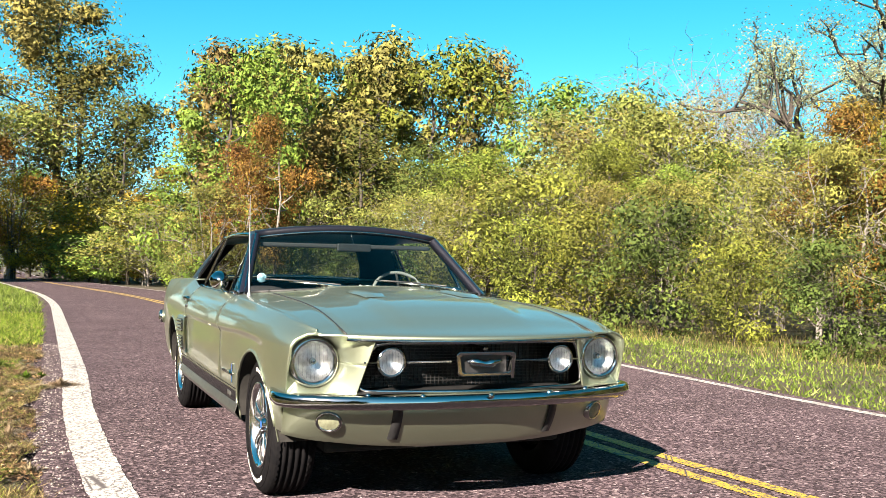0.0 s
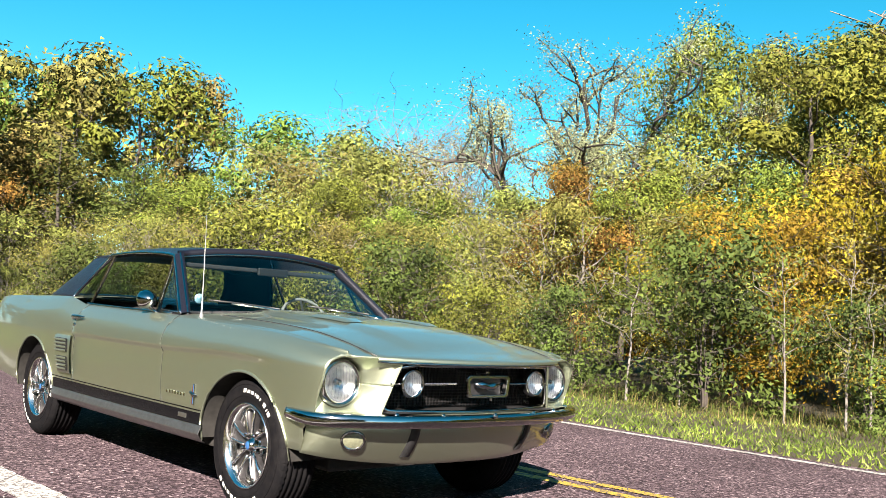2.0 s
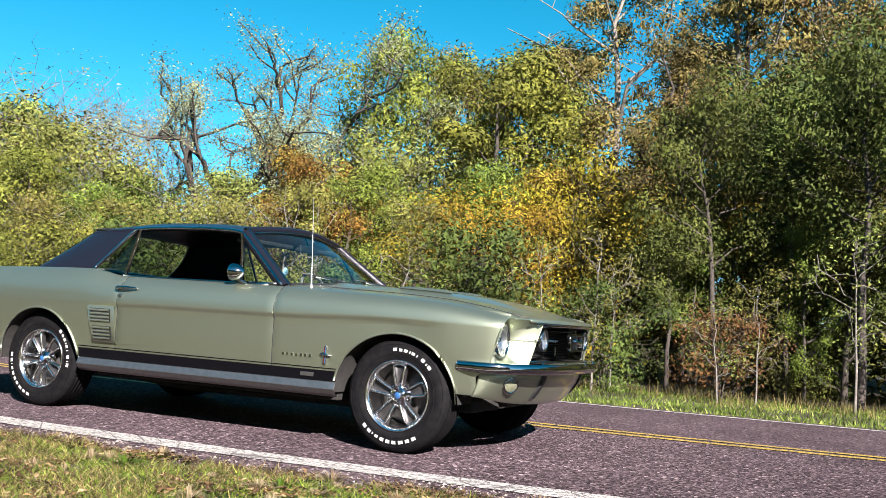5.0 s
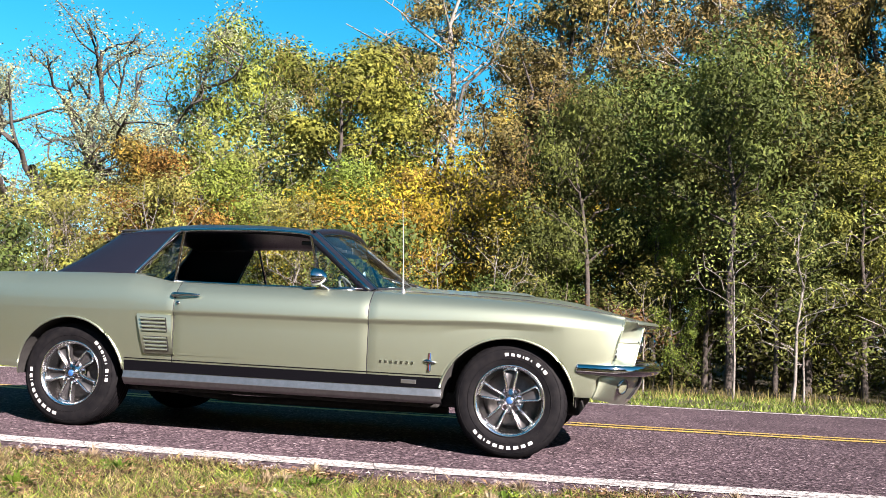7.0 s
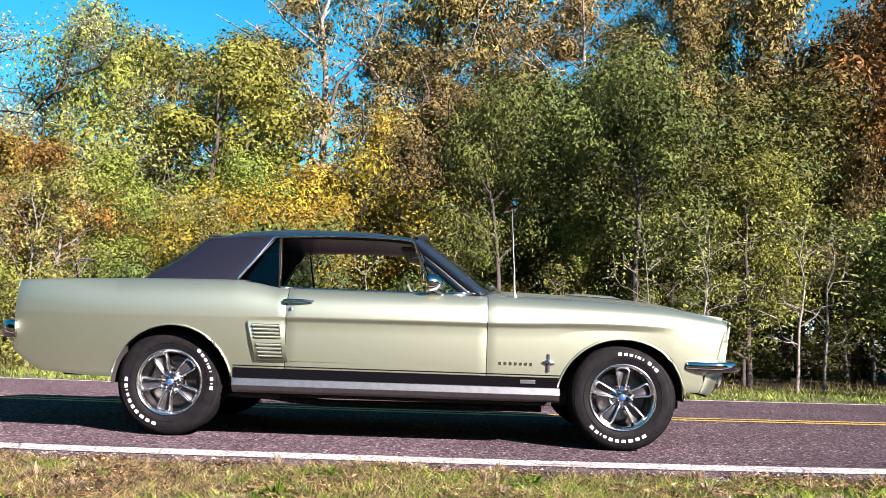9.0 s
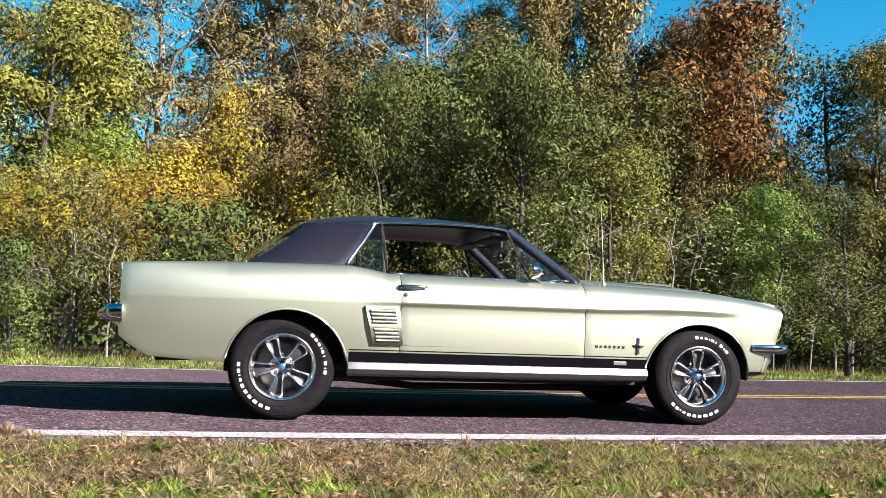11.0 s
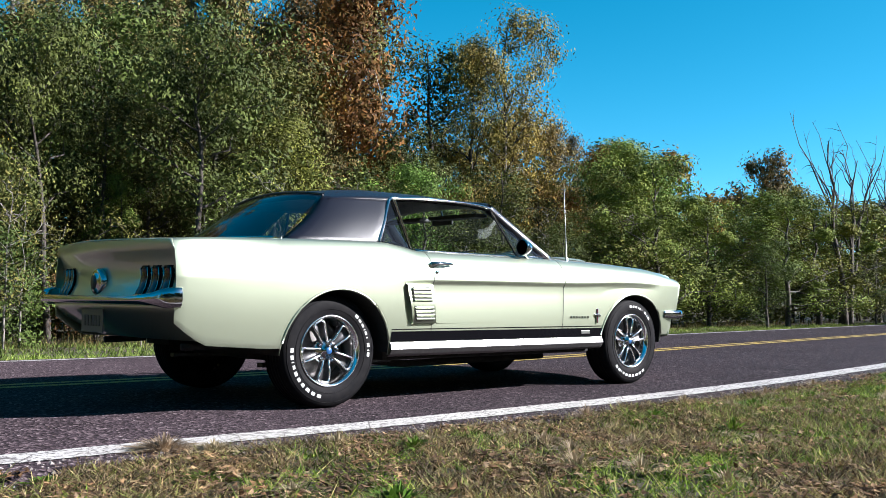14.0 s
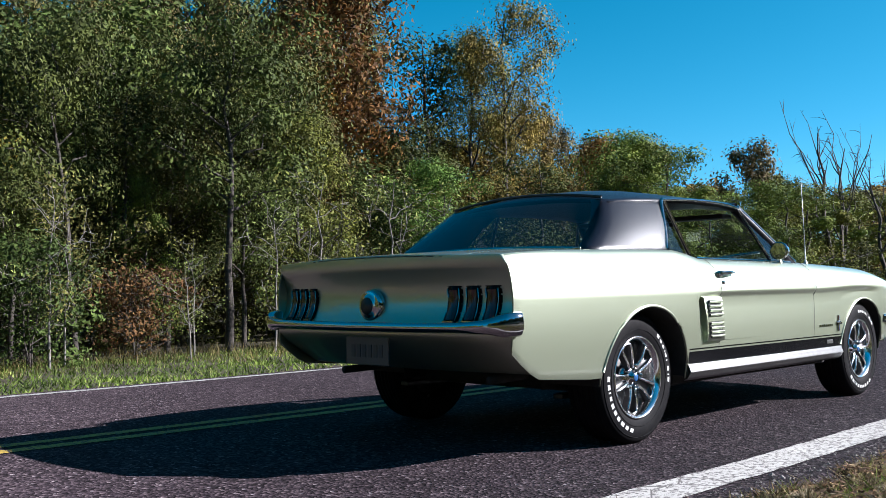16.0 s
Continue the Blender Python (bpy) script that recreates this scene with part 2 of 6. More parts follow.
# ---- road ----
def y_line(x):
    """The near edge line of the road, which bends a little along its way."""
    if x < -2:
        bend = max(0.0, -16 - x)
        return -1.46 - 0.0022 * min(bend, 20) ** 2 - 0.088 * max(0.0, bend - 20)
    u = (x - 2.8) / 0.9
    return -1.5 + 0.126 * (u if u > 30 else math.log1p(math.exp(u))) - 0.0055 + 0.04 * max(0.0, min(1.0, -x / 2))


LANE = 2.95


def fall(x):
    """The road falls gently behind the car."""
    return -0.014 * max(0.0, min(96.0, -4.0 - x))


def road_z(x, y):
    far = max(0.0, y - y_line(x) - LANE)
    return -0.012 * min(far, 4.0) + fall(x)


def strip(name, mat, lo, hi, lift, xs, ragged=0.0, rows=2):
    rng = random.Random(len(name))
    verts, faces = [], []
    across = [lo + (hi - lo) * j / (rows - 1) for j in range(rows)]
    if rows > 3:
        across[1], across[-2] = lo + 0.09, hi - 0.09
    for x in xs:
        for j, way in enumerate(across):
            y = y_line(x) + way
            if j in (0, rows - 1):
                y += rng.uniform(-ragged, ragged)
            verts.append((x, y, road_z(x, y) + lift - (0.05 if rows > 3 and j in (0, rows - 1) else 0.0)))
    return mesh_object(name, verts, grid_faces(len(xs), rows), mat, False)


xs_fine = [-160 + 2.0 * i for i in range(70)] + [-20 + 0.07 * i for i in range(643)] + [25 + 2.5 * i for i in range(60)]
road = strip("road", ASPHALT, -0.38, 2 * LANE + 0.30, 0.0, xs_fine, 0.05, 14)
tagged(road, "coarse grey-brown asphalt country road", "road", kind="structure")
for nm, mt, lo, hi, words in (
        ("edge_line_near", WHITE_LINE, -0.125, 0.088, "worn white painted edge line on the road"),
        ("edge_line_far", WHITE_LINE, 2 * LANE - 0.06, 2 * LANE + 0.06, "white painted line along the far road edge"),
        ("centre_line_near", YELLOW_LINE, LANE - 0.15, LANE - 0.05, "yellow stripe of the double centre line"),
        ("centre_line_far", YELLOW_LINE, LANE + 0.05, LANE + 0.15, "yellow stripe of the double centre line")):
    tagged(strip(nm, mt, lo, hi, 0.004, xs_fine, 0.005), words, "road marking", kind="structure")


def ground_z(x, y):
    near = y_line(x) - 0.3 - y
    far = y - (y_line(x) + 2 * LANE + 0.2)
    if near > 0:
        return fall(x) - 0.012 + 0.018 * min(near, 4) + 0.025 * noise.noise((x * 0.8, y * 0.8, 0))
    if far > 0:
        return fall(x) - 0.10 - 0.02 * min(far, 8) + 0.05 * noise.noise((x * 0.5, y * 0.5, 3))
    return fall(x) - 0.12


def build_ground():
    ax = [-1500, -700, -350, -200] + [-120 + 4 * i for i in range(25)] + [-20 + 0.5 * i for i in range(100)] + [30 + 4 * i for i in range(25)] + [200, 350, 700, 1500]
    ay = [-1500, -600, -250, -120, -60, -30, -20, -14] + [-10 + 0.35 * i for i in range(64)] + [13, 16, 20, 30, 45, 70, 120, 250, 600, 1500]
    verts = [(x, y, ground_z(x, y)) for x in ax for y in ay]
    ob = mesh_object("ground", verts, grid_faces(len(ax), len(ay)), TURF)
    tagged(ob, "dry autumn turf beside the road", "ground", kind="structure")


build_ground()


def blades(name, n, area, height, width, mat, seed, lean=0.5, keep=None):
    rng = np.random.default_rng(seed)
    x = rng.uniform(area[0], area[1], n)
    y = rng.uniform(area[2], area[3], n)
    pts = [(a, b, ground_z(a, b)) for a, b in zip(x, y) if keep is None or keep(a, b)]
    p = np.array(pts)
    n = len(p)
    h = height[0] + (height[1] - height[0]) * rng.random(n) ** 2
    ang = rng.uniform(0, 2 * np.pi, n)
    side = np.stack([np.cos(ang), np.sin(ang), np.zeros(n)], 1) * (width * (0.6 + 0.8 * rng.random(n)))[:, None]
    tip = np.stack([rng.normal(0, lean, n) * h, rng.normal(0, lean, n) * h, h], 1)
    q = np.stack([p - side, p + side, p + tip], 1)
    return loose_object(name, q, mat)


def patch(a, b, k, scale):
    return noise.noise((a * scale, b * scale, k))


thin = random.Random(4)


def near_side(a, b):
    if thin.random() < max(0.0, (-3.9 - b) / 1.6, (a - 7.6) / 2.5, (-a - 4.6) / 1.4 if a > -5.5 else 0.0):
        return False
    return b < y_line(a) - 0.16 - 0.26 * (0.5 + patch(a, b, 5, 2.1))


def dry(a, b):
    return near_side(a, b) and patch(a, b, 1, 1.1) + 0.6 * patch(a, b, 2, 4.5) > -0.12 + 0.22 * max(0.0, min(1.0, (a - 2.5) / 2.5))


def lush(a, b):
    return near_side(a, b) and patch(a, b, 1, 1.1) + 0.6 * patch(a, b, 2, 4.5) < 0.08 + 0.70 * max(-0.35, min(1.0, (a - 0.6) / 1.8)) and b < y_line(a) - 0.5


tagged(blades("dry_verge_grass", 520000, (-5.5, 10.0, -4.6, -1.0), (0.012, 0.055), 0.0032, GRASS, 1, 1.2, dry), "short dry brown verge grass", "grass", kind="stuff")
tagged(blades("green_verge_grass", 250000, (-5.5, 10.0, -4.6, -1.0), (0.012, 0.060), 0.0032, GRASS_LUSH, 3, 1.0, lush), "short green verge grass", "grass", kind="stuff")


def litter():
    """Small dead leaves lying in the verge, in drifts."""
    nr = np.random.default_rng(44)
    n = 120000
    x, y = nr.uniform(-5.5, 9.5, n), nr.uniform(-4.4, -1.2, n)
    pts = np.array([(a, b, ground_z(a, b) + 0.012) for a, b in zip(x, y) if near_side(a, b) and patch(a, b, 8, 2.4) + 0.5 * patch(a, b, 9, 7.0) > 0.05])
    pts[:, 2] += 0.022 * nr.random(len(pts))
    up = np.tile(np.array([0.0, 0.0, 1.0]), (len(pts), 1))
    return loose_object("leaf_litter", leaf_quads(nr, pts, 0.016, 0.0, up), LITTER)


tagged(litter(), "small dead brown leaves lying in the grass", "leaf litter", kind="stuff")


def tuft(name, x, y, n, spread, h, w, mat, seed, label, category):
    """A clump of blades that fan out from one root."""
    nr = np.random.default_rng(seed)
    ang, out = nr.uniform(0, 2 * np.pi, n), nr.random(n) ** 0.7
    root = np.stack([np.cos(ang) * 0.03 * out, np.sin(ang) * 0.03 * out, np.zeros(n)], 1)
    tip = np.stack([np.cos(ang) * spread * out, np.sin(ang) * spread * out, h * (1.1 - out * 0.75) * nr.uniform(0.6, 1.1, n)], 1)
    side = np.stack([-np.sin(ang), np.cos(ang), np.zeros(n)], 1) * w
    mid = (root + tip) * 0.5 + np.array([0, 0, h * 0.18])
    ob = loose_object(name, np.stack([root, mid + side, tip, mid - side], 1), mat)
    ob.location = (x, y, max(ground_z(x, y), -0.02))
    return tagged(ob, label, category, "verge plants")


tuft("grass_tuft", -1.36, -1.62, 420, 0.22, 0.09, 0.003, STRAW, 5, "pale straw tuft growing over the edge line", "grass tuft")
tuft("grass_tuft", -1.22, -1.78, 260, 0.16, 0.06, 0.003, STRAW, 6, "low straw tuft beside the edge line", "grass tuft")
wr = random.Random(9)
for i in range(190):
    x = wr.uniform(-5, 8)
    y = y_line(x) - wr.uniform(0.28, 2.9)
    if wr.random() < 0.36:
        tuft("weed", x, y, 60, wr.uniform(0.07, 0.17), wr.uniform(0.03, 0.08), 0.008, WEED, 20 + i, "bright green broad-leaved weed in the verge", "weed")
    else:
        tuft("grass_tuft", x, y, 120, wr.uniform(0.08, 0.16), wr.uniform(0.04, 0.08), 0.0024, STRAW, 20 + i, "dry straw tuft in the verge", "grass tuft")
for lo, hi, n, nm, mt, words in ((-14, -5.5, 60000, "verge_grass_behind", GRASS_LUSH, "short green verge grass"), (-60, -14, 70000, "field_grass", GRASS_FAR, "green grass of the field")):
    tagged(blades(nm, n, (lo, hi, -5.5 if lo > -20 else -16.0, -1.2), (0.03, 0.11) if lo > -20 else (0.06, 0.22), 0.006 if lo > -20 else 0.014, mt, 31, 0.8, near_side), words, "grass", kind="stuff")
open_side = lambda a, b: b < y_line(a) - 0.45 and (a > 8.2 or b < -4.3 - 0.5 * patch(a, b, 6, 0.9)) and thin.random() < 0.55 + 0.7 * patch(a, b, 7, 0.7)
tagged(blades("meadow_grass", 190000, (-14, 30, -14.0, 1.5), (0.025, 0.095), 0.006, GRASS_LUSH, 33, 0.8, open_side), "short green grass of the open verge", "grass", kind="stuff")
tagged(blades("meadow_straw", 90000, (-14, 30, -14.0, 1.5), (0.02, 0.07), 0.006, GRASS, 34, 1.1, open_side), "dry brown grass among the green", "grass", kind="stuff")
far_side = lambda a, b: b > y_line(a) + 2 * LANE + 0.35 + 0.25 * noise.noise((a, b, 2))
tagged(blades("far_lawn", 130000, (-32, 34, 2.5, 11), (0.025, 0.085), 0.010, GRASS_FAR, 2, 0.6, far_side), "short green grass beyond the road", "grass", kind="stuff")
wood_side = lambda a, b: b > y_line(a) + 2 * LANE + 3.3 + 0.9 * noise.noise((a * 0.6, b, 2))
tagged(blades("far_grass", 36000, (-24, 34, 5, 12), (0.06, 0.28), 0.006, GRASS_STRAW, 4, 0.35, wood_side), "long straw grass at the wood's edge", "grass", kind="stuff")




def pebbles():
    """Loose gravel along the broken edge of the asphalt."""
    nr = np.random.default_rng(12)
    corners = []
    shape = np.array([(1, 0, 0), (0, 1, 0), (-1, 0, 0), (0, -1, 0), (0, 0, 0.8)], float)
    tris = [(0, 1, 4), (1, 2, 4), (2, 3, 4), (3, 0, 4)]
    for i in range(2800):
        a = nr.uniform(-5.5, 9.5)
        b = y_line(a) - 0.135 - abs(nr.normal(0.14, 0.10))
        s = 0.0035 + 0.009 * nr.random() ** 3
        w = nr.uniform(0, 6.28)
        turn = np.array([[math.cos(w), math.sin(w), 0], [-math.sin(w), math.cos(w), 0], [0, 0, 1]])
        p = (shape * nr.uniform(0.6, 1.3, (5, 1)) * s) @ turn + np.array([a, b, max(ground_z(a, b), 0.0 if b > y_line(a) - 0.3 else -1.0)])
        corners += [p[list(t)] for t in tris]
    ob = loose_object("gravel", np.array(corners), GRAVEL)
    tagged(ob, "loose pale gravel at the asphalt's edge", "gravel", kind="stuff")


pebbles()


def marker_post(x, y):
    root = new("marker_post")
    z = ground_z(x, y)
    verts, faces = [], []
    tube_into(verts, faces, [(0, 0, -0.1), (0, 0, 0.5), (0, 0, 1.08), (0, 0, 1.12)], [0.075, 0.07, 0.065, 0.03], 8)
    mesh_object("post", verts, faces, WHITE_LINE, True, root)
    verts, faces = [], []
    tube_into(verts, faces, [(0, 0, 0.85), (0, 0, 1.0)], [0.072, 0.070], 8)
    mesh_object("band", verts, faces, BARK_DARK, True, root)
    root.location = (x, y, z)
    tagged(root, "short white roadside marker post", "post")


marker_post(-95.0, y_line(-95.0) + 2 * LANE + 0.9)

# ---- trees ----
def make_tree(name, seed, h, spread, leaves, n_leaf, size, bark, base=0.25, limbs=12, trunk=0.12, stems=1,
              clump=0.45, lift=0.6, droop=0.0, top=1.0, twigs=4, wob=0.05, group="", label="", category="tree"):
    """A tree of height h: stems, limbs, twigs, and leaves in clumps along the twigs. It stands at the origin."""
    rng = random.Random(seed)
    nr = np.random.default_rng(seed)
    verts, faces, clumps = [], [], []
    for s in range(stems):
        out = Vector((rng.uniform(-1, 1), rng.uniform(-1, 1), 0)) * (0.16 * h if stems > 1 else 0.03 * h)
        hh = h * (rng.uniform(0.75, 1.0) if stems > 1 else 1.0)
        path = [Vector((out.x * 0.15, out.y * 0.15, -0.15))]
        for i in range(1, 9):
            k = i / 8
            path.append(Vector((out.x * k + rng.gauss(0, wob * hh * 0.3) * k, out.y * k + rng.gauss(0, wob * hh * 0.3) * k, hh * k * 0.96)))
        tr = trunk / (stems ** 0.5)
        tube_into(verts, faces, path, [tr * (1 - 0.88 * i / 8) for i in range(9)], 7)
        for li in range(limbs):
            k = base + (0.97 - base) * (li + rng.random()) / limbs
            f = k * 8
            i = min(7, int(f))
            p0 = path[i].lerp(path[i + 1], f - i)
            ang = rng.uniform(0, 2 * math.pi)
            q = (k - base) / (1 - base)
            reach = spread * (0.35 + 0.65 * math.sin(math.pi * min(1, 0.18 + 0.80 * q ** top))) * rng.uniform(0.6, 1.15)
            d = Vector((math.cos(ang), math.sin(ang), lift * rng.uniform(0.5, 1.4)))
            lp = [p0]
            for j in range(1, 5):
                t = j / 4
                bend = Vector((rng.gauss(0, 0.08), rng.gauss(0, 0.08), rng.gauss(0, 0.07) - droop * t * t * 0.6)) * reach
                lp.append(p0 + d * reach * t + bend)
            lr = tr * (1 - 0.85 * k) * 0.62
            tube_into(verts, faces, lp, [max(0.006, lr * (1 - 0.8 * j / 4)) for j in range(5)], 4)
            clumps.append((lp[4], 1.0))
            for tw in range(twigs):
                t = rng.uniform(0.35, 1.0)
                j = min(3, int(t * 4))
                a = lp[j].lerp(lp[j + 1], t * 4 - j)
                e = a + Vector((rng.gauss(0, 1), rng.gauss(0, 1), rng.gauss(0.35 - droop, 0.6))).normalized() * reach * rng.uniform(0.22, 0.5)
                tube_into(verts, faces, [a, a.lerp(e, 0.5) + Vector((0, 0, 0.03 * reach)), e], [max(0.005, lr * 0.4), max(0.004, lr * 0.25), 0.003], 3)
                clumps.append((a.lerp(e, 0.55), 0.8))
                clumps.append((e, 1.0))
        clumps.append((path[8], 1.0))
    root = new(name)
    top_now = max(v.z for v in verts)
    if n_leaf:
        n_leaf, size = int(n_leaf * 1.75), size * (0.70 if stems > 1 else 0.78)
        clumps = rng.sample(clumps, min(len(clumps), 36 if stems > 1 else 62 if h > 14 else 125 if h > 8.5 else 70))
        c = np.array([tuple(p) for p, w in clumps])
        wgt = np.array([w * rng.uniform(0.3, 1.0) for p, w in clumps])
        pick = nr.choice(len(c), n_leaf, p=wgt / wgt.sum())
        spreadv = clump * (0.5 + 1.0 * nr.random(len(c)))[pick][:, None]
        off = nr.normal(size=(n_leaf, 3))
        off *= (nr.random(n_leaf) ** 0.42 / np.linalg.norm(off, axis=1))[:, None] * 2.3
        pts = c[pick] + off * spreadv * np.array([1, 1, 0.75])
        pts[:, 2] = np.maximum(pts[:, 2], 0.05)
        top_now = float(np.percentile(pts[:, 2], 98.5))
        pts *= h / top_now
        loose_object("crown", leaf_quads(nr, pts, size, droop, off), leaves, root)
    mesh_object("trunk", [v * (h / top_now) for v in verts], faces, bark, True, root)
    tagged(root, label, category, group)
    return root


def make_crooked_tree(name, seed, h, leaves, n_leaf, size, bark, group, label):
    """A wide old tree: two leaning trunks, crooked limbs that fork and fork again, and fine thin foliage at the ends."""
    rng = random.Random(seed)
    nr = np.random.default_rng(seed)
    verts, faces, ends = [], [], []

    def branch(p, d, reach, r, level):
        path = [p]
        for i in range(5):
            bent = Vector((rng.gauss(0, 1), rng.gauss(0, 1), rng.gauss(0.25, 0.8))) * (0.10 if level == 0 else 0.26)
            d = (d + bent).normalized()
            path.append(path[-1] + d * reach / 5)
        tube_into(verts, faces, path, [max(0.008, r * (1 - 0.09 * i)) for i in range(6)], 7 if level < 2 else 4 if level < 3 else 3)
        if level == 4:
            ends.extend(path[3:])
            return
        for k in range(4 if level == 0 else 3):
            f = rng.uniform(3.4, 5.0) if level == 0 else rng.uniform(1.8, 5.0)
            i = min(4, int(f))
            side = d.orthogonal().normalized()
            side.rotate(Matrix.Rotation(rng.uniform(0, 2 * math.pi), 3, d))
            way = (d + side * (rng.uniform(1.0, 1.9) if level == 0 else rng.uniform(0.7, 1.3)) + Vector((0, 0, 0.10))).normalized()
            branch(path[i].lerp(path[i + 1], f - i), way, reach * rng.uniform(0.58, 0.80) * (0.8 if level == 0 else 1), r * 0.59, level + 1)

    branch(Vector((-0.6, 0, -0.2)), Vector((-0.17, 0.03, 1)), 5.8, 0.30, 0)
    branch(Vector((0.9, 0.3, -0.2)), Vector((0.10, 0, 1)), 5.4, 0.24, 0)
    c = np.array([tuple(p) for p in ends])
    pts = c[nr.integers(0, len(c), n_leaf)] + nr.normal(0, 0.20, (n_leaf, 3))
    k = h / max(float(np.percentile(pts[:, 2], 99.5)), 0.1)
    root = new(name)
    loose_object("crown", leaf_quads(nr, pts * k, size), leaves, root)
    mesh_object("trunk", [v * k for v in verts], faces, bark, True, root)
    return tagged(root, label, "tree", group)


KINDS = {
    "feather": make_tree("shrub", 11, 4.4, 1.5, LEAF["spring"], 5000, 0.061, BARK_GREY, 0.06, 11, 0.07, 3, 0.30, 0.8, 0.0, 1.0, 4, 0.06, "wood", "feathery yellow-green shrub at the wood's edge", "shrub"),
    "feather2": make_tree("shrub", 12, 4.0, 1.7, LEAF["spring"], 5700, 0.056, BARK_GREY, 0.05, 12, 0.06, 4, 0.30, 0.7, 0.0, 1.0, 4, 0.07, "wood", "rounded pale green shrub turning yellow", "shrub"),
    "gold": make_tree("shrub", 13, 3.6, 1.4, LEAF["gold"], 5300, 0.056, BARK_DARK, 0.08, 9, 0.05, 3, 0.30, 0.6, 0.1, 1.0, 4, 0.07, "wood", "shrub with bright golden autumn leaves", "shrub"),
    "orange": make_tree("tree", 14, 6.0, 1.7, LEAF["orange"], 6900, 0.069, BARK_GREY, 0.15, 14, 0.09, 1, 0.30, 0.6, 0.0, 1.0, 4, 0.05, "wood", "slender tree with rust-orange autumn leaves"),
    "grove": make_tree("tree", 27, 7.0, 1.7, LEAF["green"], 7900, 0.070, BARK_DARK, 0.40, 15, 0.11, 1, 0.36, 0.7, 0.0, 0.9, 5, 0.06, "wood", "slender green tree with a bare dark trunk"),
    "goldtree": make_tree("tree", 26, 9.0, 2.2, LEAF["amber"], 11500, 0.065, BARK_DARK, 0.15, 18, 0.16, 1, 0.35, 0.6, 0.0, 0.9, 5, 0.04, "wood", "tall tree with golden olive leaves"),
    "maple": make_tree("tree", 15, 8.0, 2.6, LEAF["maple"], 12000, 0.076, BARK_DARK, 0.10, 20, 0.14, 1, 0.35, 0.55, 0.0, 0.9, 5, 0.04, "wood", "broad tree with bright yellow-green leaves"),
    "olive": make_tree("tree", 16, 11.0, 3.3, LEAF["olive"], 11000, 0.109, BARK_DARK, 0.18, 20, 0.2, 1, 0.42, 0.6, 0.0, 0.9, 5, 0.04, "wood", "tall broad tree with olive and russet leaves"),
    "tall": make_tree("tree", 17, 15.0, 3.6, LEAF["olive"], 12500, 0.085, BARK_PALE, 0.16, 26, 0.20, 1, 0.38, 0.9, 0.0, 0.8, 5, 0.05, "wood", "tall cottonwood with pale limbs and thin olive leaves"),
    "tall2": make_tree("tree", 18, 15.0, 3.0, LEAF["moss"], 11000, 0.109, BARK_DARK, 0.12, 22, 0.24, 1, 0.40, 0.8, 0.0, 0.8, 5, 0.05, "wood", "tall tree with dull green and brown leaves"),
    "green": make_tree("tree", 19, 7.0, 1.9, LEAF["green"], 6800, 0.069, BARK_DARK, 0.05, 18, 0.11, 1, 0.36, 0.5, 0.0, 0.9, 5, 0.04, "wood", "dense green tree among the undergrowth"),
    "bush": make_tree("shrub", 20, 2.2, 1.2, LEAF["green"], 3300, 0.056, BARK_DARK, 0.05, 9, 0.04, 4, 0.24, 0.5, 0.1, 1.0, 4, 0.08, "wood", "dark green leafy bush in the undergrowth", "shrub"),
    "bushy": make_tree("shrub", 21, 2.4, 1.2, LEAF["maple"], 3300, 0.059, BARK_DARK, 0.05, 9, 0.04, 4, 0.24, 0.5, 0.1, 1.0, 4, 0.08, "wood", "bright green leafy bush in the undergrowth", "shrub"),
    "russet": make_tree("shrub", 28, 1.4, 0.7, LEAF["russet"], 1500, 0.046, BARK_DARK, 0.05, 8, 0.03, 4, 0.18, 0.7, 0.0, 1.0, 4, 0.08, "wood", "small dark red shrub at the wood's edge", "shrub"),
    "sapling": make_tree("sapling", 22, 2.6, 0.7, LEAF["spring"], 420, 0.036, BARK_GREY, 0.18, 11, 0.022, 1, 0.16, 0.9, 0.0, 1.0, 3, 0.05, "saplings", "thin grey sapling with few leaves", "sapling"),
    "sparse": make_crooked_tree("tree", 5, 12.0, LEAF["grey"], 50000, 0.045, BARK_DARK, "wood", "large sparse tree with dark crooked limbs"),
    "bare": make_tree("tree", 24, 12.0, 3.0, LEAF["grey"], 1400, 0.084, BARK_GREY, 0.15, 26, 0.16, 2, 0.5, 1.2, 0.0, 0.9, 8, 0.06, "wood", "leafless grey twiggy tree"),
    "dead": make_tree("dead_tree", 25, 7.0, 1.6, LEAF["grey"], 0, 0.09, BARK_DARK, 0.35, 9, 0.21, 2, 0.5, 1.8, 0.0, 0.9, 2, 0.09, "wood", "dead bare tree with upright broken limbs"),
}
HEIGHT = {"russet": 1.4, "grove": 7.0, "goldtree": 9.0, "feather": 4.4, "feather2": 4.0, "gold": 3.6, "orange": 6.0, "maple": 8.0, "olive": 11.0, "tall": 15.0, "tall2": 15.0,
          "green": 7.0, "bush": 2.2, "bushy": 2.4, "sapling": 2.6, "sparse": 12.0, "bare": 12.0, "dead": 7.0}
used = set()


far_crowns = {}


def far_crown(mesh):
    """The same crown for a tree far off: fewer leaves, each as much larger."""
    if mesh.name not in far_crowns:
        co = np.empty(len(mesh.vertices) * 3)
        mesh.vertices.foreach_get("co", co)
        tri = co.reshape(-1, 3, 3)[::3]
        mid = tri.mean(1, keepdims=True)
        ob = loose_object("crown", mid + (tri - mid) * 1.62, mesh.materials[0])
        far_crowns[mesh.name] = ob.data
        bpy.data.objects.remove(ob)
    return far_crowns[mesh.name]


